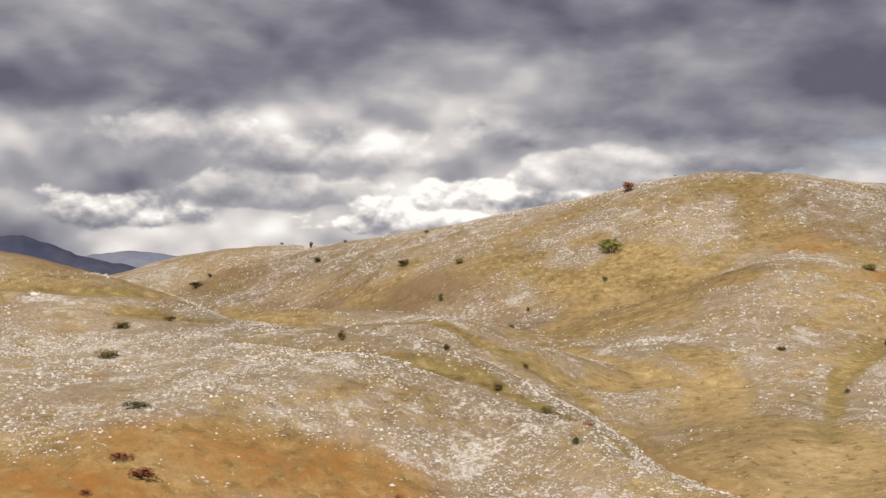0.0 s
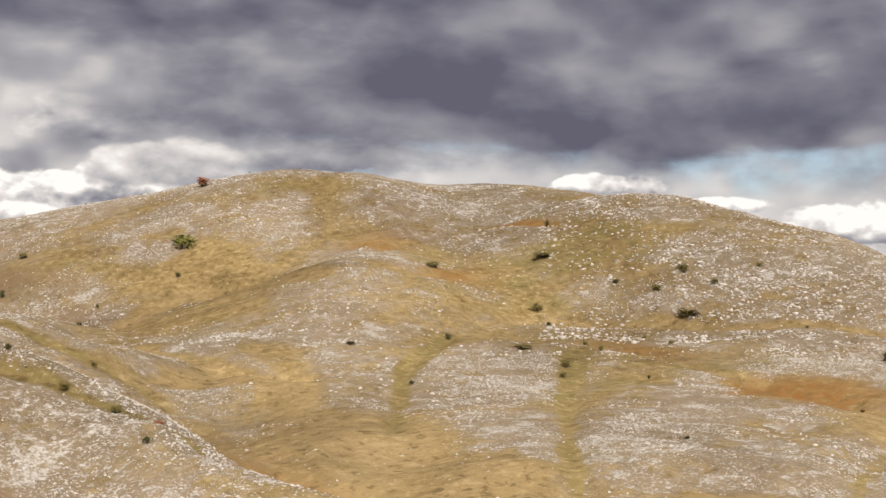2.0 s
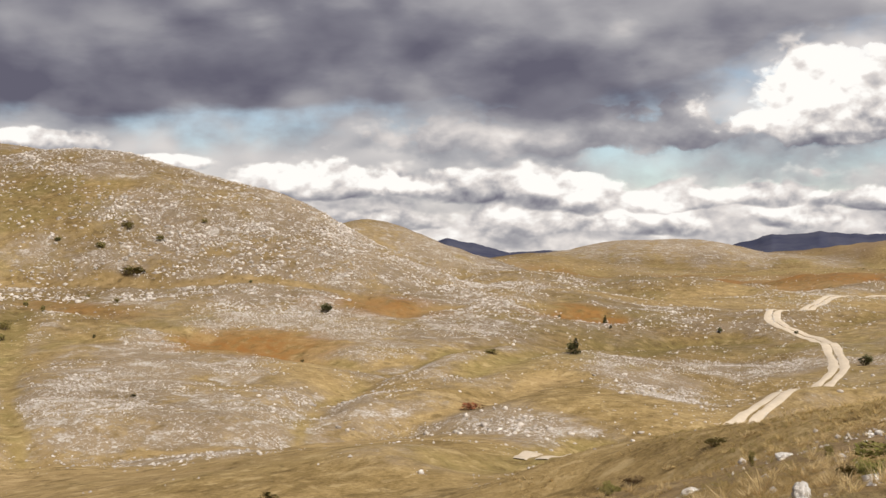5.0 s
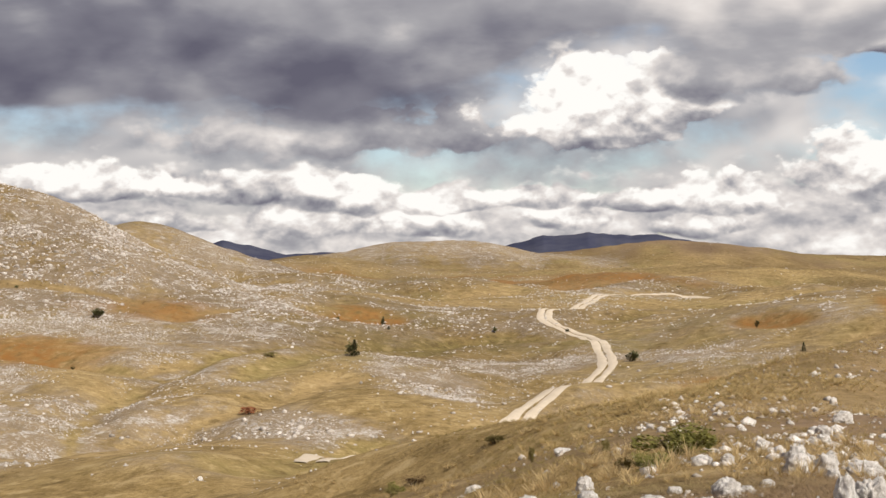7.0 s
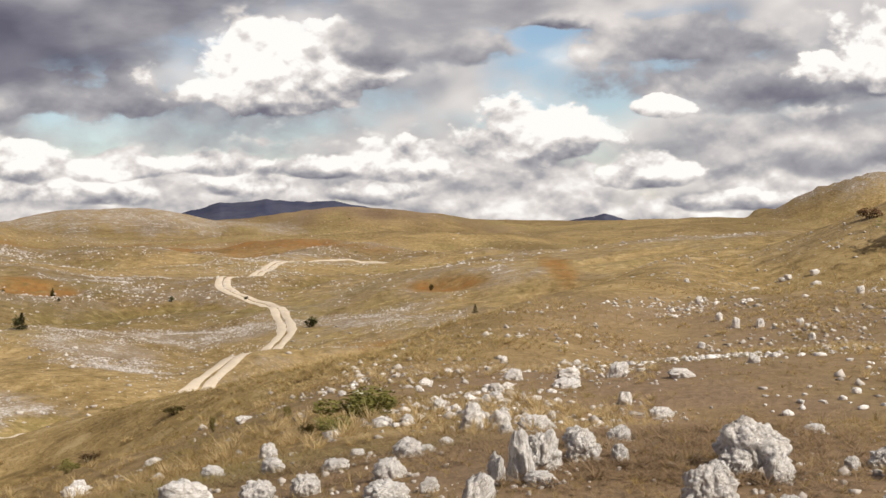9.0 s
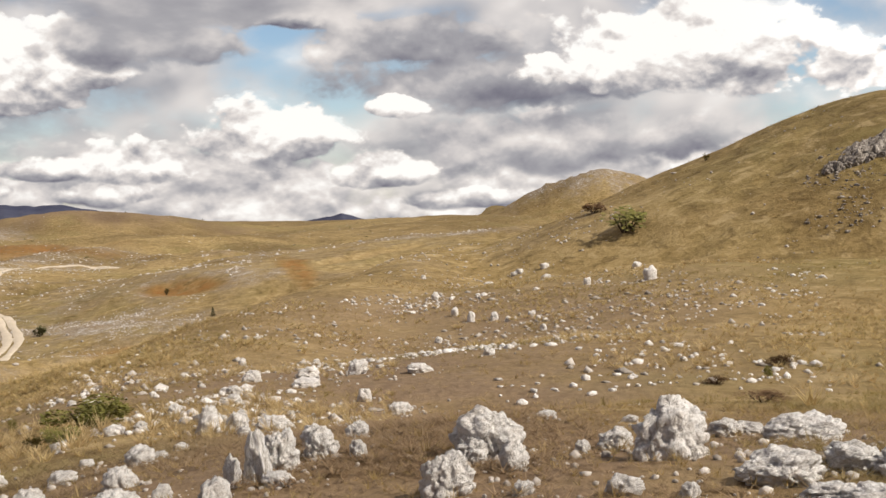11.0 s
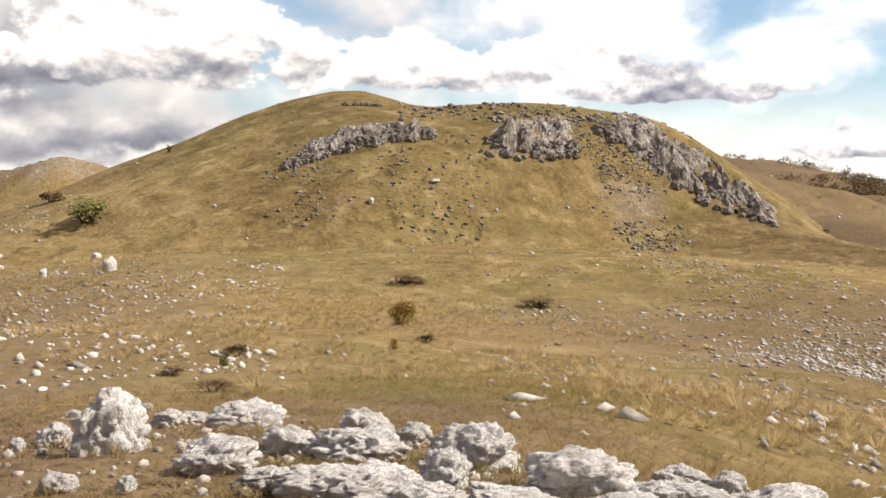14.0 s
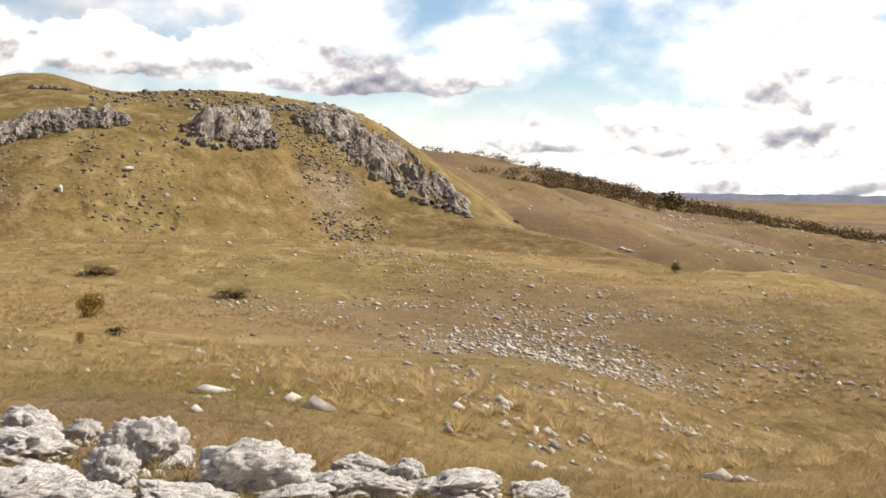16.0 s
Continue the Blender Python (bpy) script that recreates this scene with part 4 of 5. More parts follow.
def boulder(az, d, wide, high):
    """A boulder half sunk in the ground."""
    n = count["rock"] = count["rock"] + 1
    rng = random.Random(n)
    high = min(high, wide + 0.3 * (high - wide)) if d > 18 else high
    wide, high = (wide * 0.42, high * 0.5) if d > 70 else (wide * 0.62, high * 0.66) if d > 45 else (wide * 0.8, high * 0.8) if d > 18 else (wide, high)
    x, y, z = on_ground(az, d)
    pool = FINE_ROCKS if d < 12 and wide > 0.25 else PLAIN_ROCKS if d < 40 else SMALL_ROCKS
    sx, sy, sz = wide * 0.74, max(wide * 0.55, high * 0.6) * rng.uniform(0.9, 1.25), high * 1.0
    sx = max(sx, high * 0.25)
    ob = new("limestone_boulder", rng.choice(pool))
    turn = rng.uniform(-22, 22)
    ob.matrix_world = pose(x, y, z + high * 0.22, rng.uniform(-8, 8), rng.uniform(-8, 8), -az + turn) @ Matrix.Diagonal((sx, sy, sz, 1))
    SATELLITES.extend((x + rng.gauss(0, 1.2) * wide, y + rng.gauss(0, 1.2) * wide, min(wide, 0.4) * rng.uniform(0.03, 0.13)) for _ in range(16))
    kind = "broad flat slab of white limestone" if wide > 3.2 * high else "upright weathered white limestone block" if high > 1.1 * wide else "rounded pitted white limestone boulder"
    where = " among brown heath" if d < 16 else " in dry grass"
    tagged(ob, kind + where, "boulder", "limestone boulders on the slope")


boulder(87.60, 9.7, 0.55, 0.45)
boulder(90.04, 11.2, 0.29, 0.15)
boulder(93.37, 10.8, 0.66, 0.21)
boulder(92.05, 8.6, 0.56, 0.23)
boulder(98.53, 10.1, 0.42, 0.24)
boulder(100.66, 9.9, 0.30, 0.17)
boulder(98.29, 9.0, 0.67, 0.24)
boulder(103.31, 9.0, 0.59, 0.33)
boulder(101.93, 8.2, 0.36, 0.25)
boulder(96.6, 7.95, 0.58, 0.20)
boulder(99.0, 7.85, 0.64, 0.21)
boulder(101.0, 7.75, 0.50, 0.17)
boulder(105.10, 7.9, 0.59, 0.12)
boulder(107.88, 8.3, 0.69, 0.32)
boulder(112.40, 8.9, 0.39, 0.16)
boulder(111.16, 8.2, 0.47, 0.16)
boulder(114.39, 8.8, 0.27, 0.17)
boulder(113.28, 8.3, 0.47, 0.15)
boulder(116.49, 8.4, 0.62, 0.18)
boulder(120.11, 8.7, 0.38, 0.11)
boulder(95.32, 9.1, 0.44, 0.21)
boulder(100.42, 7.8, 0.31, 0.14)
boulder(94.34, 8.1, 0.42, 0.13)
boulder(109.65, 8.0, 0.52, 0.10)
boulder(85.22, 10.5, 0.28, 0.18)
boulder(83.72, 10.3, 0.14, 0.11)
boulder(79.52, 10.2, 0.57, 0.41)
boulder(77.58, 8.8, 0.37, 0.32)
boulder(80.61, 9.6, 0.22, 0.23)
boulder(78.79, 10.0, 0.27, 0.22)
boulder(73.80, 11.7, 0.18, 0.15)
boulder(73.77, 10.5, 0.15, 0.16)
boulder(72.05, 11.5, 0.29, 0.21)
boulder(74.40, 32.2, 0.59, 0.51)
boulder(74.60, 27.5, 0.36, 0.41)
boulder(76.04, 25.8, 0.47, 0.32)
boulder(77.11, 31.4, 0.71, 0.30)
boulder(72.15, 32.2, 0.73, 0.37)
boulder(84.75, 64.1, 0.62, 0.73)
boulder(78.84, 57.4, 0.50, 1.10)
boulder(79.56, 55.2, 0.58, 1.16)
boulder(80.60, 55.0, 0.53, 0.82)
boulder(81.19, 54.2, 0.38, 0.52)
boulder(82.75, 50.7, 0.40, 0.58)
boulder(78.02, 64.7, 0.68, 0.57)
boulder(82.25, 54.8, 0.53, 0.48)
boulder(87.50, 62.8, 1.10, 1.10)
boulder(86.94, 80.9, 1.41, 0.78)
boulder(82.92, 85.2, 1.49, 0.74)
boulder(81.81, 85.9, 1.28, 0.68)
boulder(85.42, 8.4, 0.23, 0.13)
boulder(80.94, 8.6, 0.14, 0.10)
boulder(88.19, 8.2, 0.14, 0.11)
boulder(80.25, 33.6, 0.35, 0.26)
boulder(78.09, 50.8, 0.53, 0.40)
boulder(86.53, 25.2, 0.29, 0.13)
boulder(89.02, 12.6, 0.13, 0.08)
boulder(82.27, 12.4, 0.22, 0.08)
boulder(86.00, 12.2, 0.16, 0.07)
boulder(91.03, 11.5, 0.25, 0.10)
boulder(69.31, 10.1, 0.20, 0.39)
boulder(70.27, 10.4, 0.30, 0.35)
boulder(68.20, 10.0, 0.11, 0.24)
boulder(72.13, 10.7, 0.28, 0.26)
boulder(73.95, 11.7, 0.18, 0.16)
boulder(73.87, 10.5, 0.12, 0.15)
boulder(67.29, 9.3, 0.25, 0.25)
boulder(70.19, 9.8, 0.23, 0.12)
boulder(63.51, 11.0, 0.25, 0.21)
boulder(64.53, 13.3, 0.30, 0.20)
boulder(61.26, 12.9, 0.26, 0.14)
boulder(63.25, 9.7, 0.36, 0.17)
boulder(65.17, 9.9, 0.16, 0.12)
boulder(58.53, 13.8, 0.23, 0.18)
boulder(59.75, 11.0, 0.26, 0.20)
boulder(57.65, 11.3, 0.31, 0.20)
boulder(54.49, 12.6, 0.51, 0.23)
boulder(55.95, 14.5, 0.25, 0.15)
boulder(50.41, 27.7, 0.75, 0.41)
boulder(53.68, 28.2, 0.37, 0.20)
boulder(69.72, 31.3, 0.57, 0.36)
boulder(69.35, 40.6, 0.32, 0.32)
boulder(68.38, 23.2, 0.26, 0.20)
boulder(67.70, 21.8, 0.29, 0.17)
boulder(68.89, 27.1, 0.40, 0.26)
boulder(72.10, 30.3, 0.79, 0.26)
boulder(72.60, 38.9, 0.37, 0.34)
boulder(70.82, 10.4, 0.14, 0.18)
boulder(69.07, 16.1, 0.18, 0.14)
boulder(65.41, 13.7, 0.16, 0.10)
boulder(62.27, 14.1, 0.16, 0.09)
boulder(66.30, 14.5, 0.16, 0.08)
boulder(72.21, 21.5, 0.13, 0.13)
boulder(76.30, 26.3, 0.44, 0.25)
boulder(82.53, 53.1, 0.37, 0.46)
boulder(81.59, 85.9, 1.28, 0.53)
boulder(82.99, 82.7, 1.45, 0.65)
boulder(80.41, 79.9, 1.40, 0.56)
boulder(77.53, 79.7, 0.77, 0.56)
boulder(50.59, 28.4, 0.60, 0.40)
boulder(58.41, 15.9, 0.24, 0.21)
boulder(53.84, 28.3, 0.30, 0.15)
boulder(57.77, 30.7, 0.62, 0.13)
boulder(51.33, 132.7, 0.46, 0.41)
boulder(52.01, 132.0, 0.46, 0.40)
boulder(41.93, 80.3, 0.91, 0.56)
boulder(41.18, 48.1, 0.42, 0.29)
boulder(103.20, 83.8, 0.81, 0.37)
boulder(104.33, 84.2, 0.59, 0.37)
boulder(98.78, 82.3, 0.79, 0.79)
boulder(101.57, 85.2, 1.86, 0.37)
boulder(107.45, 86.7, 0.61, 0.30)

for k in range(70):
    rng_b = random.Random(400 + k)
    az_b, d_b = rng_b.uniform(62, 84), 17 + 38 * rng_b.random() ** 1.3
    if float(fbm(*[np.array([c]) for c in polar(az_b, d_b)], 9, 3, 0.6, 87)[0]) > -0.05:
        boulder(az_b, d_b, rng_b.uniform(0.16, 0.46), rng_b.uniform(0.12, 0.34))

rubble = np.array(SATELLITES)
rng_ = np.random.default_rng(77)
n_ = len(rubble)
scatter("boulder_rubble", LUMPS, np.stack([rubble[:, 0], rubble[:, 1], ground_z(rubble[:, 0], rubble[:, 1]) + rubble[:, 2] * 0.25, rng_.uniform(0, 6.28, n_),
                                           rubble[:, 2] * rng_.uniform(0.7, 1.3, n_), rubble[:, 2] * rng_.uniform(0.7, 1.3, n_), rubble[:, 2] * rng_.uniform(0.6, 1.1, n_)], -1),
        STONE, "broken white limestone pieces lying round the boulders", "stones")

scatter("ridge_stones", LUMPS, strew(20, 6000, 61, 95, 15, 64, lambda x, y: 0.5 * clumped(x, y, 5, 88) ** 4, 0.05, 0.19), LIMESTONE, "small white limestone blocks standing out of the shoulder's heath", "stones")

# ---------------------------------------------------------------- crags of the rocky hill


def crag_look(g, b):
    at = g.node("ShaderNodeTexCoord").outputs["Object"]
    info = g.node("ShaderNodeObjectInfo").outputs["Random"]
    at = g.vec("ADD", at, g.math("MULTIPLY", info, 40.0))
    n1, n2 = g.noise(at, 1.5, 5, 0.6, 0.3), g.noise(g.vec("MULTIPLY", at, (5.0, 5.0, 1.6)), 1.0, 6, 0.7, 0.4)
    col = g.ramp(g.math("ADD", g.math("MULTIPLY", n1, 0.4), g.math("MULTIPLY", n2, 0.6)), ((0.32, (0.055, 0.044, 0.036)), (0.46, (0.19, 0.165, 0.14)), (0.58, (0.41, 0.37, 0.33)), (0.72, (0.64, 0.60, 0.555))))
    g.put(b.inputs["Base Color"], col)
    bump(g, b, n2, 0.9, 0.15)


CRAG = material("grey_crag_rock", crag_look, 0.9, 0.15)


def slab_mesh(seed):
    rng = random.Random(seed)
    bm = bmesh.new()
    bmesh.ops.create_icosphere(bm, subdivisions=3, radius=1.0)
    shift = Vector((rng.uniform(0, 90), rng.uniform(0, 90), 0))
    for v in bm.verts:
        p = v.co.copy()
        q = (abs(p.x) ** 5 + abs(p.y) ** 5 + abs(p.z) ** 5) ** -0.2
        v.co = p * (0.8 * q + 0.30 * noise.fractal(p * 1.7 + shift, 0.8, 2.0, 3))
    return mesh_of("slab", bm, CRAG, False)


SLABS = [slab_mesh(60 + k) for k in range(6)]


def crag_face(line, depth, lean, seed):
    """The solid face of a crag: a worn wall of slanting ribs that rises from the slope and runs back into it."""
    bm = bmesh.new()
    az = np.arange(line[0][0], line[-1][0], 0.10)
    d0, high = np.interp(az, [p[0] for p in line], [p[1] for p in line]), np.interp(az, [p[0] for p in line], [p[2] for p in line])
    end = np.clip(np.minimum(az - az[0], az[-1] - az) / 1.0, 0, 1) ** 0.7
    rows, s = [], az * 1.58
    for v in np.linspace(0, 1, 26):
        d = d0 + v * depth + 0.7 * fbm(s, s * 0 + v * 3, 3, 3, 0.6, seed)
        x, y = polar(az, d)
        rise = np.interp(v, (0, 0.12, 0.35, 0.7, 1), (-0.25, 0.45, 0.62, 0.42, -0.25))
        ribs = 1 - np.abs(fbm(s + v * lean, s * 0 + v * 9, 1.1, 4, 0.65, seed + 5))
        z = ground_z(x, y) + high * end * (rise * (0.58 + 0.75 * fbm(s, s * 0 + v * 3, 2.6, 3, 0.6, seed + 9)) + 0.34 * (ribs - 0.6)) - 0.5 * (1 - end)
        rows.append([bm.verts.new(p) for p in zip(x, y, z)])
    for r0, r1 in zip(rows, rows[1:]):
        for i in range(len(az) - 1):
            bm.faces.new((r0[i], r0[i + 1], r1[i + 1], r1[i]))
    bmesh.ops.recalc_face_normals(bm, faces=bm.faces)
    return mesh_of("face", bm, CRAG, False)


def outcrop(label, line, rows, size, lean, seed, upright=1.5, depth=5.0):
    """A crag: a ribbed face with leaning slabs on it, along a line of bearing, distance and height."""
    rng = random.Random(seed)
    az0, d0 = line[0][0], line[0][1]
    foot = tagged(new("rock_outcrop"), label, "rock outcrop", "crags on the hill")
    fx, fy, fz = on_ground(az0, d0)
    foot.location = (fx, fy, fz)
    face = part("face", crag_face(line, depth, lean * 0.06, seed), foot, "ribbed grey limestone face")
    face.location = (-fx, -fy, -fz)
    for (a0, r0, h0), (a1, r1, h1) in zip(line, line[1:]):
        steps = max(2, int(abs(a1 - a0) * r0 / 57.3 / (size * 0.85)))
        for i in range(steps):
            for row in range(rows):
                u = (i + rng.uniform(-0.4, 0.4)) / steps
                az, d, high = a0 + (a1 - a0) * u, r0 + (r1 - r0) * u, h0 + (h1 - h0) * u
                v = (row + rng.uniform(0.0, 0.8)) / rows
                d += v * high * 1.6
                x, y, z = on_ground(az, d)
                s = size * rng.uniform(0.6, 1.35)
                ob = part("slab", rng.choice(SLABS), foot)
                ob.matrix_world = pose(x - fx, y - fy, z - fz - s * 0.05, rng.uniform(-30, 0), lean + rng.uniform(-14, 14), -az + rng.uniform(-30, 30)) @ Matrix.Diagonal(
                    (s * 0.48, s * 0.7, s * upright * rng.uniform(0.5, 0.9) * (0.65 + 0.35 * (1 - v)), 1))


outcrop("broken crag of leaning grey limestone slabs on the grassy hill", [(95.2, 88, 1.0), (97.0, 88.5, 1.2), (99.0, 89.5, 1.2), (101.7, 90.5, 1.7)], 4, 0.62, 18, 1, 0.9, 4.5)
outcrop("big rounded grey limestone bluff with a shadowed edge", [(103.7, 88.6, 1.9), (104.6, 89, 2.1), (106.6, 90, 1.5), (108.2, 91.5, 0.9)], 4, 0.6, 22, 2, 0.7, 6.0)
outcrop("long slanting limestone cliff along the hill's end", [(108.8, 94.5, 0.6), (110.3, 94, 1.1), (112.0, 93, 1.9), (113.9, 92, 2.2), (115.3, 91.2, 2.0), (116.7, 90.4, 1.0)], 3, 0.7, 34, 3, 0.8, 6.0)
outcrop("low stone ledge in the grass below the crags", [(97.6, 101, 0.6), (99.4, 101, 0.7)], 2, 0.5, 16, 5, 0.5, 1.6)
scatter("brow_stones", LUMPS, strew(10, 3000, 100, 113, 95, 104, lambda x, y: 0.5 * clumped(x, y, 4, 41), 0.08, 0.36), CRAG, "pale limestone blocks along the hill's brow", "stones")
scatter("scree", LUMPS, strew(8, 12000, 104, 116, 78, 98, lambda x, y: np.clip(1.5 - np.abs(np.degrees(np.arctan2(x, y)) - (108.6 + (96 - np.hypot(x, y)) * 0.24)) / 1.6, 0, 1) * clumped(x, y, 3, 47) * 0.9, 0.05, 0.20),
        CRAG, "scree of grey limestone rubble spilling below the crag", "scree")
scatter("crag_rubble", LUMPS, strew(9, 9000, 94, 104, 80, 93, lambda x, y: 0.16 * clumped(x, y, 3, 44), 0.05, 0.20), CRAG, "limestone rubble in the grass below the crags", "stones")

# ---------------------------------------------------------------- road


def sand_look(g, b):
    at = g.node("ShaderNodeTexCoord").outputs["Object"]
    n1, n2 = g.noise(at, 0.6, 5, 0.6), g.noise(at, 5.0, 5, 0.7)
    g.put(b.inputs["Base Color"], g.mix(g.math("ADD", g.math("MULTIPLY", n1, 0.6), g.math("MULTIPLY", n2, 0.4)), (0.36, 0.29, 0.205), (0.74, 0.65, 0.53)))
    bump(g, b, n2, 0.6, 0.05)


SAND = material("pale_gravel", sand_look, 0.95, 0.1)


def smooth_line(points, step):
    p = np.array([polar(a, d) for a, d in points])
    t = np.concatenate([[0], np.cumsum(np.hypot(*np.diff(p, axis=0).T))])
    for _ in range(2):
        fine = np.arange(0, t[-1], step)
        q = np.stack([np.interp(fine, t, p[:, 0]), np.interp(fine, t, p[:, 1])], -1)
        k = np.ones(9) / 9
        pad = np.pad(q, ((4, 4), (0, 0)), "edge")
        q = np.stack([np.convolve(pad[:, c], k, "valid") for c in range(2)], -1)
        p, t = q, np.concatenate([[0], np.cumsum(np.hypot(*np.diff(q, axis=0).T))])
    return p


def track(name, points, lanes, lift, label, seed):
    """A track of wheel ruts laid on the land; lanes: offset and width of each rut."""
    p = smooth_line(points, 1.2)
    way = np.gradient(p, axis=0)
    way /= np.hypot(way[:, :1], way[:, 1:])
    side = np.stack([way[:, 1], -way[:, 0]], -1)
    top = tagged(new(name), label, "road", kind="structure")
    for offset, width in lanes:
        bm = bmesh.new()
        rows = []
        s = np.arange(len(p)) * 1.2
        for e in (-0.5, -0.25, 0.0, 0.25, 0.5):
            q = p + side * (offset + e * width * (1 + 0.3 * grain(s, s * 0 + e * 7, 4, seed)))[:, None] if abs(e) == 0.5 else p + side * (offset + e * width)
            z = ground_z(q[:, 0], q[:, 1]) + lift * (1.0 if abs(e) < 0.5 else 0.2)
            rows.append([bm.verts.new((*a, b)) for a, b in zip(q, z)])
        for r0, r1 in zip(rows, rows[1:]):
            for i in range(len(p) - 1):
                bm.faces.new((r0[i], r1[i], r1[i + 1], r0[i + 1]))
        bmesh.ops.recalc_face_normals(bm, faces=bm.faces)
        part("rut", mesh_of("rut", bm, SAND, True), top)


track("dirt_road", [(46.5, 91.5), (46.8, 94), (47.6, 106), (48.76, 122), (50.2, 129), (51.4, 121), (53, 117), (54.8, 126), (55.98, 145), (56.61, 153), (57.61, 160), (58.4, 169), (59.5, 187), (59.95, 194), (60.0, 204.5),
                    (59.76, 217), (59.38, 233), (59.0, 240), (57.88, 245), (57.38, 250), (56.96, 257), (57.64, 266), (58.64, 300), (59.64, 335), (60.65, 358), (62.65, 375), (64.66, 368), (67, 360)],
      ((-0.80, 1.36), (0.80, 1.36)), 0.10, "winding pale gravel track with two wheel ruts", 1)

# ---------------------------------------------------------------- shrubs and trees


def leaf_look(dark, light):
    def build(g, b):
        at = g.node("ShaderNodeTexCoord").outputs["Object"]
        isle = g.node("ShaderNodeNewGeometry").outputs["Random Per Island"]
        f = g.math("ADD", g.math("MULTIPLY", isle, 0.6), g.math("MULTIPLY", g.noise(at, 3.0, 3), 0.4))
        g.put(b.inputs["Base Color"], g.mix(f, dark, light))
    return build


LEAVES = {
    "dark": material("dark_foliage", leaf_look((0.045, 0.048, 0.018), (0.12, 0.115, 0.045)), 0.8, 0.2),
    "olive": material("olive_foliage", leaf_look((0.095, 0.08, 0.022), (0.22, 0.18, 0.06)), 0.8, 0.2),
    "green": material("green_foliage", leaf_look((0.085, 0.085, 0.018), (0.24, 0.22, 0.06)), 0.8, 0.2),
    "russet": material("russet_foliage", leaf_look((0.17, 0.055, 0.025), (0.32, 0.13, 0.06)), 0.8, 0.2),
    "purple": material("brown_twigs", leaf_look((0.075, 0.042, 0.022), (0.19, 0.115, 0.06)), 0.9, 0.1),
    "yellow": material("yellow_foliage", leaf_look((0.18, 0.11, 0.02), (0.36, 0.24, 0.06)), 0.8, 0.2),
    "conifer": material("conifer_needles", leaf_look((0.018, 0.024, 0.010), (0.055, 0.06, 0.022)), 0.8, 0.2),
}
BARK = material("bark", leaf_look((0.06, 0.042, 0.028), (0.13, 0.10, 0.07)), 0.9, 0.1)
WORDS = {"dark": "small dark green thorny shrub", "olive": "low olive green shrub", "green": "spreading yellow-green shrub", "russet": "round russet autumn shrub",
         "purple": "low brown twiggy shrub", "yellow": "thin yellow autumn shrub", "conifer": "small dark green conifer"}


def crown_mesh(mat, leaves, leaf, seed, cone=False):
    """Many leaf blades round uneven clumps; unit width and height."""
    rng = random.Random(seed)
    bm = bmesh.new()
    lumps = [(rng.uniform(-0.3, 0.3), rng.uniform(-0.3, 0.3), rng.uniform(0.25, 0.68), rng.uniform(0.14, 0.30)) for _ in range(9)]
    for _ in range(leaves):
        if cone:
            h = rng.random() ** 1.4
            r = 0.48 * (1 - h) * rng.uniform(0.35, 1.05) + 0.02
            a = rng.uniform(0, 6.283)
            c = Vector((r * math.cos(a), r * math.sin(a), 0.10 + 0.9 * h))
        else:
            x, y, z, r = rng.choice(lumps)
            d = Vector((rng.gauss(0, 1), rng.gauss(0, 1), rng.gauss(0, 1))).normalized() * r * rng.uniform(0.55, 1.12)
            c = Vector((x, y, z)) + d
            c.z = max(c.z, 0.02)
        u = Vector((rng.gauss(0, 1), rng.gauss(0, 1), rng.gauss(0, 0.7))).normalized()
        w = u.orthogonal().normalized()
        s = leaf * rng.uniform(0.6, 1.4)
        bm.faces.new([bm.verts.new(c + q) for q in (-u * s, w * s * 0.45, u * s, -w * s * 0.45)])
    return mesh_of("crown", bm, mat, False)


def stem_mesh(cone=False):
    bm = bmesh.new()
    stems = 1 if cone else 5
    for k in range(stems):
        a = 6.283 * k / stems
        foot, tip = Vector((0.04 * math.cos(a), 0.04 * math.sin(a), -0.12)), Vector(((0.0 if cone else 0.26) * math.cos(a), (0.0 if cone else 0.26) * math.sin(a), 0.85 if cone else 0.55))
        rings = []
        for u, r in ((0, 0.035), (0.5, 0.022), (1, 0.006)):
            c = foot.lerp(tip, u)
            rings.append([bm.verts.new(c + Vector((r * math.cos(b * 1.2566), r * math.sin(b * 1.2566), 0))) for b in range(5)])
        for r0, r1 in zip(rings, rings[1:]):
            for i in range(5):
                bm.faces.new((r0[i], r0[(i + 1) % 5], r1[(i + 1) % 5], r1[i]))
    return mesh_of("stem", bm, BARK, True)


STEMS, CONE_STEM = stem_mesh(), stem_mesh(True)
CROWNS = {}
for kind in LEAVES:
    cone = kind == "conifer"
    CROWNS[kind] = [crown_mesh(LEAVES[kind], 260, 0.085, 7 * k + len(kind), cone) for k in range(3)], [crown_mesh(LEAVES[kind], 2600 if kind != "purple" else 1500, 0.030, 90 + k + len(kind), cone) for k in range(2)]
count["shrub"] = 0


def shrub(kind, az, d, wide, high):
    n = count["shrub"] = count["shrub"] + 1
    rng = random.Random(n * 3 + 1)
    x, y, z = on_ground(az, d)
    name = "conifer_tree" if kind == "conifer" else "shrub"
    top = tagged(new(name), WORDS[kind] + (" on the stony hillside" if d > 100 else " in dry grass"), "tree" if kind == "conifer" else "shrub", "scattered shrubs" if kind != "conifer" else "scattered conifers")
    top.matrix_world = pose(x, y, z - 0.03 * high, 0, 0, rng.uniform(0, 360)) @ Matrix.Diagonal((wide, wide, high * 1.08, 1))
    part("trunk" if kind == "conifer" else "stems", CONE_STEM if kind == "conifer" else STEMS, top)
    part("crown", rng.choice(CROWNS[kind][1 if d < 75 else 0]), top)


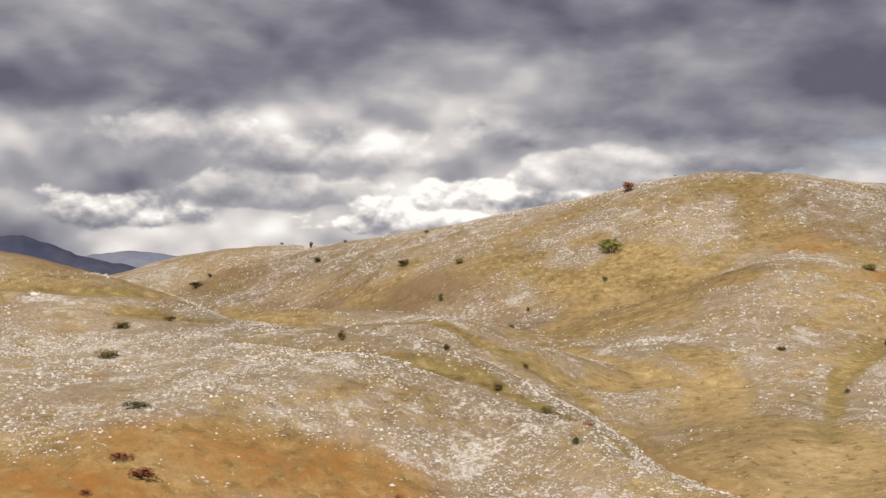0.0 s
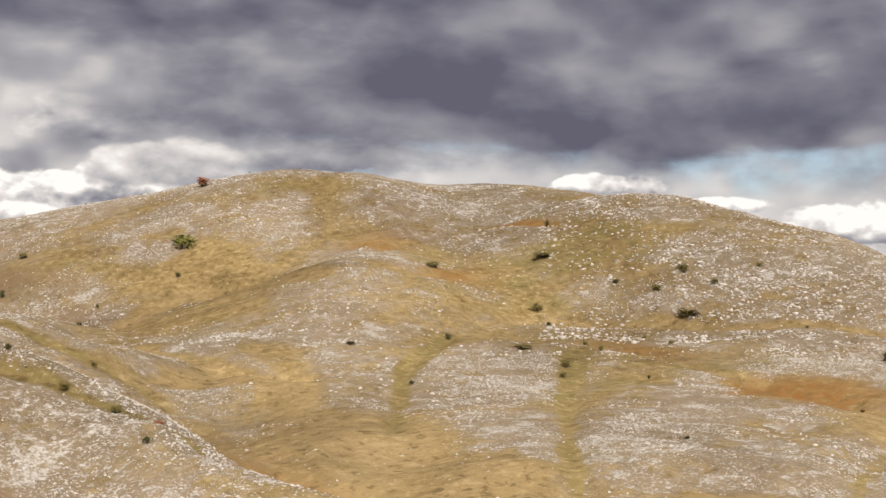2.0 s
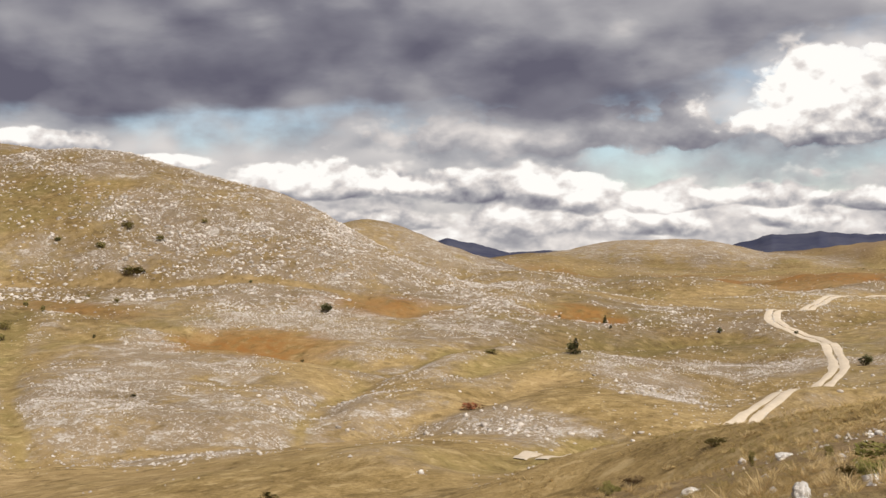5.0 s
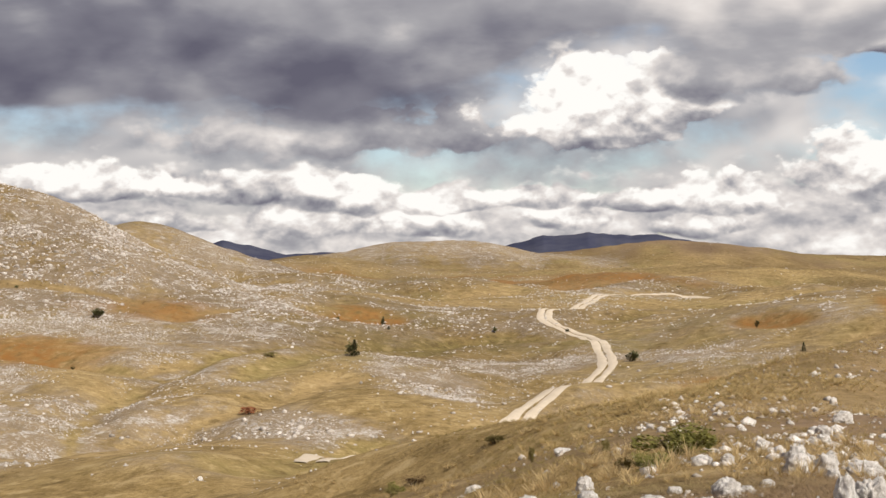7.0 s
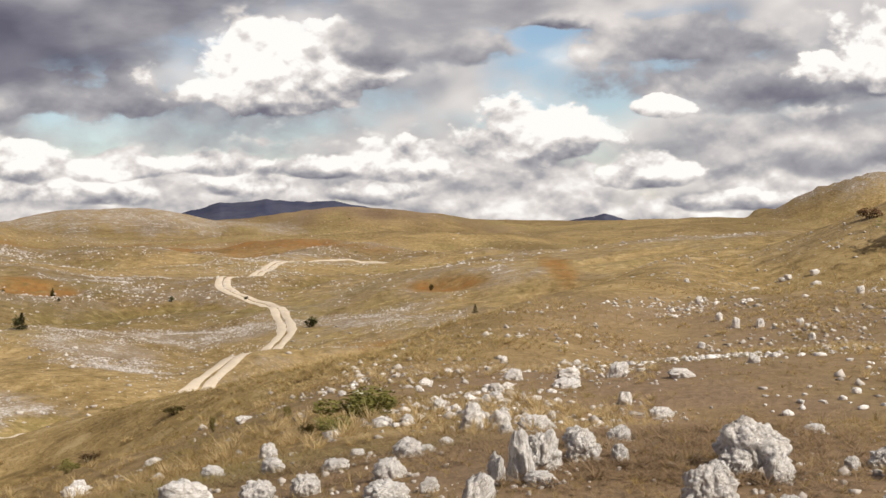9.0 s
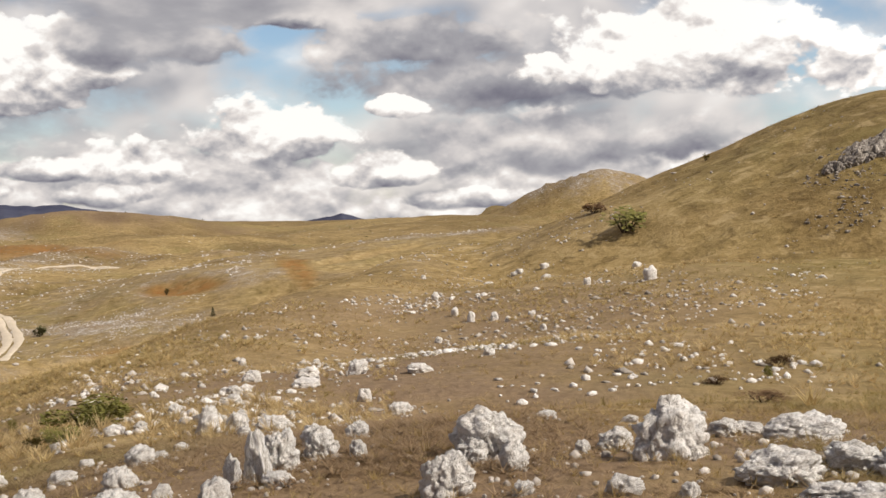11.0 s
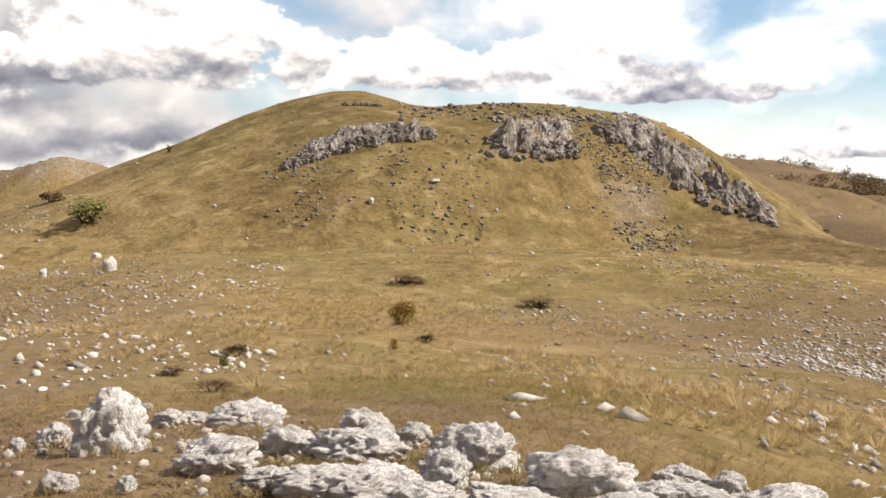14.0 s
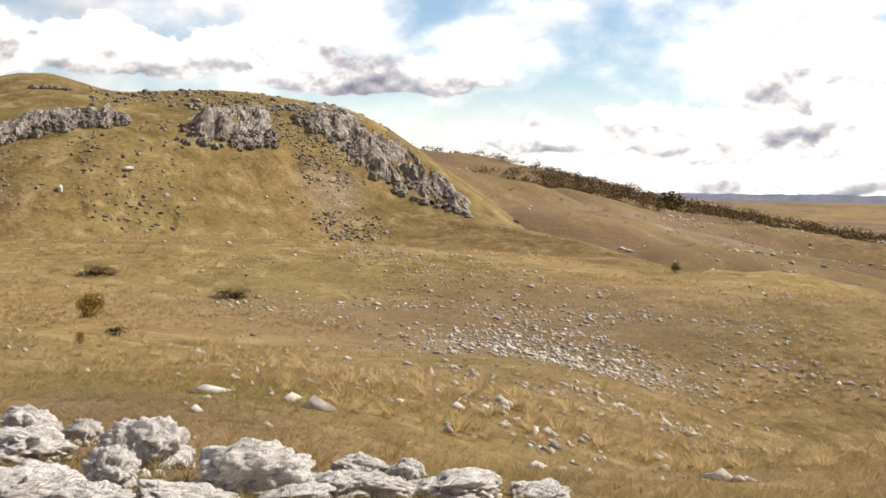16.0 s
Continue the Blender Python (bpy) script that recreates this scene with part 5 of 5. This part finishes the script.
shrub("russet", 8.18, 368.7, 4.83, 3.06)
shrub("green", 7.42, 323.0, 5.08, 3.39)
shrub("dark", -5.84, 454.8, 1.79, 2.39)
shrub("dark", -0.09, 322.2, 1.41, 1.69)
shrub("dark", 0.17, 144.8, 0.76, 0.76)
shrub("dark", -7.13, 481.7, 1.68, 1.26)
shrub("dark", -0.73, 398.4, 1.57, 1.04)
shrub("dark", -13.32, 124.6, 2.51, 0.76)
shrub("olive", -13.94, 168.2, 2.65, 0.88)
shrub("olive", -14.51, 153.0, 2.81, 0.94)
shrub("olive", -11.92, 169.5, 1.93, 0.74)
shrub("olive", -4.45, 150.3, 1.31, 1.18)
shrub("olive", 2.42, 137.4, 1.32, 0.96)
shrub("olive", 4.66, 133.0, 1.28, 1.05)
shrub("dark", 5.90, 125.9, 0.99, 0.77)
shrub("dark", 3.78, 301.1, 1.05, 1.32)
shrub("dark", 3.04, 295.9, 1.29, 0.91)
shrub("russet", 6.39, 132.0, 1.50, 0.69)
shrub("dark", -10.78, 441.4, 5.40, 2.32)
shrub("dark", -5.59, 415.7, 3.63, 1.82)
shrub("dark", -4.35, 443.6, 1.55, 1.16)
shrub("dark", -10.20, 445.8, 2.34, 1.56)
shrub("green", 7.34, 325.4, 5.69, 3.13)
shrub("dark", 7.14, 308.0, 1.62, 1.35)
shrub("dark", 23.30, 322.2, 1.41, 1.97)
shrub("olive", 23.17, 299.6, 5.89, 1.31)
shrub("olive", 18.32, 287.9, 4.28, 1.76)
shrub("dark", 18.98, 239.3, 1.46, 1.26)
shrub("olive", 24.15, 211.2, 2.22, 1.48)
shrub("olive", 24.03, 203.4, 1.60, 1.07)
shrub("dark", -0.07, 323.0, 1.41, 1.69)
shrub("olive", 4.57, 133.3, 1.17, 0.93)
shrub("dark", 6.46, 133.0, 0.93, 0.52)
shrub("dark", 0.16, 144.8, 0.76, 0.63)
shrub("olive", 3.65, 189.2, 1.16, 0.83)
shrub("olive", 22.26, 225.9, 3.95, 0.89)
shrub("dark", 23.36, 259.8, 1.36, 1.02)
shrub("olive", 22.87, 268.4, 3.05, 1.64)
shrub("olive", 29.42, 257.9, 4.51, 1.58)
shrub("olive", 28.14, 271.1, 1.90, 1.42)
shrub("dark", 26.37, 278.7, 1.95, 0.85)
shrub("olive", 25.05, 235.1, 1.44, 1.64)
shrub("dark", 25.72, 227.6, 0.60, 1.09)
shrub("dark", 27.78, 200.9, 0.79, 0.61)
shrub("dark", 29.40, 149.6, 0.98, 0.46)
shrub("russet", -1.89, 115.6, 1.01, 0.71)
shrub("olive", 14.62, 222.0, 2.33, 0.78)
shrub("dark", 17.36, 194.9, 1.02, 0.68)
shrub("olive", 30.57, 272.5, 1.91, 1.43)
shrub("olive", 29.19, 280.8, 2.45, 1.47)
shrub("olive", 0.76, 342.9, 3.00, 1.50)
shrub("olive", -1.72, 362.3, 4.75, 1.90)
shrub("dark", 37.76, 225.3, 2.17, 1.58)
shrub("olive", 29.56, 257.3, 3.82, 1.57)
shrub("olive", 28.74, 233.9, 1.02, 1.02)
shrub("olive", 27.56, 244.1, 0.96, 0.85)
shrub("olive", 32.48, 280.8, 1.60, 1.10)
shrub("olive", 29.31, 279.4, 1.95, 1.71)
shrub("dark", 34.48, 245.3, 1.07, 0.64)
shrub("dark", 36.71, 179.5, 0.78, 0.47)
shrub("olive", 26.36, 278.7, 1.22, 0.97)
shrub("olive", 28.11, 271.1, 1.42, 0.95)
shrub("dark", 22.88, 270.4, 1.65, 1.06)
shrub("conifer", 48.78, 188.7, 1.65, 2.31)
shrub("dark", 37.77, 224.2, 2.35, 1.57)
shrub("conifer", 50.07, 245.9, 0.97, 1.50)
shrub("russet", 44.21, 147.7, 2.71, 0.90)
shrub("purple", 51.23, 48.3, 1.18, 0.42)
shrub("green", 50.29, 34.6, 0.54, 0.39)
shrub("olive", 54.87, 47.7, 1.04, 0.38)
shrub("olive", 35.07, 75.6, 1.52, 0.86)
shrub("dark", 61.10, 201.9, 1.76, 1.76)
shrub("dark", 55.03, 243.5, 0.64, 1.28)
shrub("dark", 48.06, 247.8, 0.87, 0.87)
shrub("dark", 50.29, 237.5, 0.83, 0.83)
shrub("dark", 58.23, 242.3, 0.95, 0.85)
shrub("olive", 45.07, 190.1, 2.16, 0.75)
shrub("olive", 25.69, 223.1, 0.88, 1.17)
shrub("dark", 28.08, 271.8, 1.90, 1.07)
shrub("green", 62.79, 20.6, 1.5, 0.62)
shrub("green", 61.41, 17.7, 0.59, 0.32)
shrub("olive", 60.34, 19.8, 0.35, 0.26)
shrub("conifer", 68.31, 193.0, 0.93, 1.27)
shrub("dark", 60.99, 200.9, 2.28, 1.58)
shrub("dark", 66.36, 220.9, 1.06, 1.35)
shrub("olive", 50.16, 34.1, 0.45, 0.30)
shrub("olive", 56.36, 31.1, 0.19, 0.41)
shrub("olive", 59.55, 25.4, 0.20, 0.27)
shrub("dark", 48.66, 190.1, 2.16, 1.99)
shrub("dark", 50.01, 248.4, 0.87, 1.30)
shrub("dark", 54.99, 243.5, 0.64, 1.28)
shrub("green", 86.54, 87.8, 3.45, 1.69)
shrub("olive", 90.01, 103.6, 0.68, 0.63)
shrub("purple", 85.14, 96.1, 1.85, 0.92)
shrub("purple", 92.84, 31.5, 0.88, 0.33)
shrub("purple", 91.81, 15.3, 0.60, 0.17)
shrub("yellow", 99.77, 33.6, 0.26, 0.38)
shrub("purple", 100.28, 55.0, 1.83, 0.48)
shrub("purple", 106.11, 51.4, 1.80, 0.40)
shrub("purple", 101.29, 35.8, 0.72, 0.31)
shrub("green", 92.33, 29.0, 0.25, 0.28)
shrub("yellow", 100.07, 41.9, 1.10, 0.92)
shrub("purple", 90.06, 27.7, 0.73, 0.19)
shrub("olive", 125.45, 75.2, 0.56, 0.66)
shrub("dark", 125.10, 336, 7.0, 5.2)
shrub("dark", 129.28, 59.9, 0.21, 0.21)
shrub("dark", 132.99, 283.6, 3.47, 1.61)
shrub("dark", 128.61, 64.3, 0.17, 0.20)
shrub("olive", 118.48, 97.3, 1.02, 0.38)
shrub("russet", -13.1, 111.0, 2.9, 0.80)
shrub("russet", -13.9, 113.5, 2.2, 0.60)
shrub("russet", -15.4, 108.0, 1.2, 0.50)


def leafy(seed, n, leaf):
    """A loose clump of blades as arrays."""
    rng = np.random.default_rng(seed)
    c = rng.normal(0, 0.38, (n, 3)) * (1, 1, 0.8) + (0, 0, 0.55)
    u = rng.normal(0, 1, (n, 3))
    u /= np.linalg.norm(u, axis=1)[:, None]
    w = np.cross(u, rng.normal(0, 1, (n, 3)))
    w /= np.linalg.norm(w, axis=1)[:, None]
    co = np.stack([c - u * leaf, c + w * leaf * 0.6, c + u * leaf], 1).reshape(-1, 3)
    return co, np.arange(n * 3).reshape(-1, 3)


CLUMPS = [leafy(k, 46, 0.17) for k in range(5)]
ridge_wood = lambda x, y: np.clip(fbm(x, y, 60, 3, 0.6, 61) * 1.2 + np.interp(np.degrees(np.arctan2(x, y)), (114, 121, 126), (0.75, 0.75, 0.30)), 0, 1)
scatter("far_woodland", CLUMPS, strew(11, 6000, 112, 140, 322, 450, ridge_wood, 1.5, 2.9) * np.array([1, 1, 1, 1, 1.1, 1.1, 1.35]), material("autumn_wood", leaf_look((0.075, 0.055, 0.03), (0.24, 0.165, 0.085)), 0.9, 0.1),
        "brown autumn scrub woodland along the ridge", "woodland")
scatter("far_scrub", CLUMPS, strew(12, 9000, -22, 90, 380, 1100, lambda x, y: 0.22 * clumped(x, y, 70, 15), 0.6, 1.7), LEAVES["dark"], "scattered dark scrub on the far rolls", "scrub")

scatter("valley_scrub", CLUMPS, strew(22, 2600, 114, 142, 140, 410, lambda x, y: 0.4 * clumped(x, y, 30, 17), 0.35, 0.95), LEAVES["olive"], "low scrub dotted over the valley's rolls", "scrub")

# ---------------------------------------------------------------- grass


def tuft(seed, blades, spread, droop, half=0.018):
    """A tuft of bent blades of unit height as arrays."""
    rng = np.random.default_rng(seed)
    cos, tris = [], []
    for k in range(blades):
        a = rng.uniform(0, 6.283)
        out = np.array([math.cos(a), math.sin(a), 0])
        foot = out * rng.uniform(0, 0.12) + rng.normal(0, 0.06, 3) * (1, 1, 0)
        h = rng.uniform(0.55, 1.1)
        tip = foot + out * spread * h + (0, 0, h * droop) + np.array((-0.12, -0.22, 0)) * h
        w = np.array([-math.sin(a), math.cos(a), 0]) * half
        i = len(cos)
        cos += [foot - w, foot + w, tip]
        tris += [(i, i + 1, i + 2)]
    return np.array(cos), np.array(tris)


def blade_look(dark, light, tint):
    def build(g, b):
        at = g.node("ShaderNodeTexCoord").outputs["Object"]
        isle = g.node("ShaderNodeNewGeometry").outputs["Random Per Island"]
        f = g.math("ADD", g.math("MULTIPLY", isle, 0.55), g.math("MULTIPLY", g.noise(at, 0.5, 3), 0.45))
        col = g.mix(g.span(g.noise(at, 0.09, 4), 0.48, 0.62, 0.0, 0.8), g.mix(f, dark, light), tint)
        g.put(b.inputs["Base Color"], col)
        # thin blades let light through
        thin = g.node("ShaderNodeBsdfTranslucent")
        g.put(thin.inputs[0], col)
        both = g.node("ShaderNodeMixShader")
        g.put(both.inputs[0], 0.5), g.put(both.inputs[1], b.outputs[0]), g.put(both.inputs[2], thin.outputs[0])
        g.put([n for n in g.tree.nodes if n.bl_idname == "ShaderNodeOutputMaterial"][0].inputs[0], both.outputs[0])
    return build


STRAW = material("straw_grass", blade_look((0.25, 0.175, 0.065), (0.54, 0.40, 0.20), (0.29, 0.235, 0.085)), 0.8, 0.15)
TWIG = material("heath_twigs", blade_look((0.19, 0.125, 0.075), (0.47, 0.35, 0.22), (0.34, 0.28, 0.13)), 0.9, 0.1)
TUFTS = [tuft(k, 12, 0.45, 0.85) for k in range(6)]
MOPS = [tuft(30 + k, 12, 0.8, 0.62) for k in range(6)]
LOW = [tuft(60 + k, 10, 1.1, 0.62, 0.034) for k in range(5)]


def thick(p, by):
    """Broader blades for tufts that stand further off."""
    return p * np.array([1, 1, 1, 1, by, by, 1])


meadow = lambda x, y: np.clip(0.55 + 0.9 * fbm(x, y, 6, 3, 0.6, 21), 0.05, 1) * (1 - 0.6 * np.clip(cover("heath", x, y), 0, 1))
scatter("near_grass", TUFTS + MOPS, strew(13, 48000, 40, 138, 4.5, 24, meadow, 0.08, 0.24), STRAW, "dry straw-coloured grass between the rocks", "grass")
scatter("meadow_grass", TUFTS + MOPS, thick(strew(14, 62000, 44, 138, 18, 64, meadow, 0.10, 0.32), 1.3), STRAW, "dry straw-coloured meadow grass in feathery clumps", "grass")
scatter("hill_grass", MOPS, thick(strew(15, 26000, 46, 136, 58, 125, meadow, 0.12, 0.30), 2.6), STRAW, "dry grass on the hill's upper slope", "grass")
scatter("brow_grass", TUFTS + MOPS, strew(23, 15000, 96, 142, 7.6, 19, lambda x, y: np.clip(0.65 + 0.7 * fbm(x, y, 2, 3, 0.6, 28), 0.1, 1), 0.05, 0.15), STRAW, "short golden grass behind the boulders", "grass")
FEATHER = [tuft(80 + k, 34, 0.55, 0.8, 0.022) for k in range(4)]
plume = lambda x, y: np.clip(1.7 * fbm(x, y, 7, 3, 0.6, 25) + 0.1, 0, 1) ** 1.5
PLUMES = material("pale_feather_grass", blade_look((0.42, 0.31, 0.14), (0.72, 0.57, 0.34), (0.52, 0.40, 0.19)), 0.8, 0.15)
scatter("feather_grass", FEATHER, np.concatenate([strew(17, 13000, 46, 138, 14, 75, plume, 0.24, 0.52), strew(19, 2600, 59, 76, 15, 52, lambda x, y: np.clip(0.5 + fbm(x, y, 6, 3, 0.6, 26), 0, 1), 0.22, 0.5)]), PLUMES,
        "tall pale feather grass in wind-blown clumps", "grass")
scatter("rock_grass", TUFTS, strew(18, 9000, 44, 142, 6, 12, lambda x, y: np.clip(0.3 + fbm(x, y, 2, 3, 0.6, 27), 0, 1) * np.clip((12 - np.hypot(x, y)) / 3, 0, 1), 0.08, 0.22), material("brown_green_grass", blade_look((0.26, 0.19, 0.08), (0.52, 0.40, 0.21), (0.28, 0.24, 0.09)), 0.8, 0.15),
        "brownish green grass growing between the boulders", "grass")
scatter("heath_sprigs", LOW, strew(16, 90000, 40, 142, 5, 17, lambda x, y: np.clip(0.35 + 0.8 * fbm(x, y, 2.5, 3, 0.6, 23), 0, 1) * np.clip(1.3 - np.abs(np.hypot(x, y) - 9.5) / 6, 0, 1) * np.clip((116 - np.degrees(np.arctan2(x, y))) / 14, 0.15, 1), 0.07, 0.20), TWIG,
        "brown heath sprigs growing round the boulders", "heath")

# ---------------------------------------------------------------- mountains on the horizon


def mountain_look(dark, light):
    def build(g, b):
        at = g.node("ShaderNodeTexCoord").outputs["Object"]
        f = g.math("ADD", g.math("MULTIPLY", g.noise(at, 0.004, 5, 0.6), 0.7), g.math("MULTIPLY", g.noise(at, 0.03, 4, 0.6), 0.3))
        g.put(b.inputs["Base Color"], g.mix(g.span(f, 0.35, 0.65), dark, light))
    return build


# aerial haze is put into these two blue base colours
BLUE_DARK = material("far_slopes_haze_blue", mountain_look((0.045, 0.05, 0.085), (0.075, 0.078, 0.11)), 1.0, 0.0)
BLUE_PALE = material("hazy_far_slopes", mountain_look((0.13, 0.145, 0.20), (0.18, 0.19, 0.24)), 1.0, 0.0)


def mountain(label, crest, d, mat, seed):
    """A far range: crest of bearing and elevation in degrees, at d metres."""
    bm = bmesh.new()
    az = np.arange(crest[0][0], crest[-1][0], 0.08)
    el = np.interp(az, [c[0] for c in crest], [c[1] for c in crest]) + 0.035 * fbm(az * 100, az * 0, 60, 3, 0.5, seed)
    rows = []
    for back, drop in ((-520, 1.0), (-260, 0.5), (-110, 0.2), (0, 0.0), (300, 0.6)):
        x, y = polar(az, d + back)
        top = 1.7 + d * np.tan(np.radians(el))
        low = -95.0
        z = top - (top - low) * drop + 7 * fbm(x, y, 160, 3, 0.6, seed + 3) * (0 < drop < 1)
        rows.append([bm.verts.new(p) for p in zip(x, y, z)])
    for r0, r1 in zip(rows, rows[1:]):
        for i in range(len(az) - 1):
            bm.faces.new((r0[i], r0[i + 1], r1[i + 1], r1[i]))
    bmesh.ops.recalc_face_normals(bm, faces=bm.faces)
    tagged(new("far_mountain", mesh_of("far_mountain", bm, mat, True)), label, "mountain", "mountains on the horizon", "structure")


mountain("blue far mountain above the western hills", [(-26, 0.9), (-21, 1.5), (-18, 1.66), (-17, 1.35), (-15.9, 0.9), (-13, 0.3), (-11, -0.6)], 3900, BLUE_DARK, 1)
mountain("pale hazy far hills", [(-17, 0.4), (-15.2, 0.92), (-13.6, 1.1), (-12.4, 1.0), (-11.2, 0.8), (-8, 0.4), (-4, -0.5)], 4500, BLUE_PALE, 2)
mountain("dark far mountain tinted blue for haze", [(40, -0.9), (42.3, -0.42), (43.1, -0.2), (44.2, -0.4), (45.8, -0.86), (47.3, -0.72), (48.4, -0.78), (49.5, -1.2)], 4100, BLUE_DARK, 3)
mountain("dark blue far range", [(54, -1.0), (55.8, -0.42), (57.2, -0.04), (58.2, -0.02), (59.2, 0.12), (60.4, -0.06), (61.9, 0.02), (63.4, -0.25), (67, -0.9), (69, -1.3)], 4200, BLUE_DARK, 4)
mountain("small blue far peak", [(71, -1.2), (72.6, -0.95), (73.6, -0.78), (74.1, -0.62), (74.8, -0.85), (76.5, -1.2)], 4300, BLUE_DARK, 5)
mountain("wooded far plateau tinted blue for haze", [(118, -1.2), (121, -0.62), (125, -0.50), (129, -0.48), (136, -0.45), (146, -0.6), (152, -1.2)], 4400, BLUE_PALE, 6)
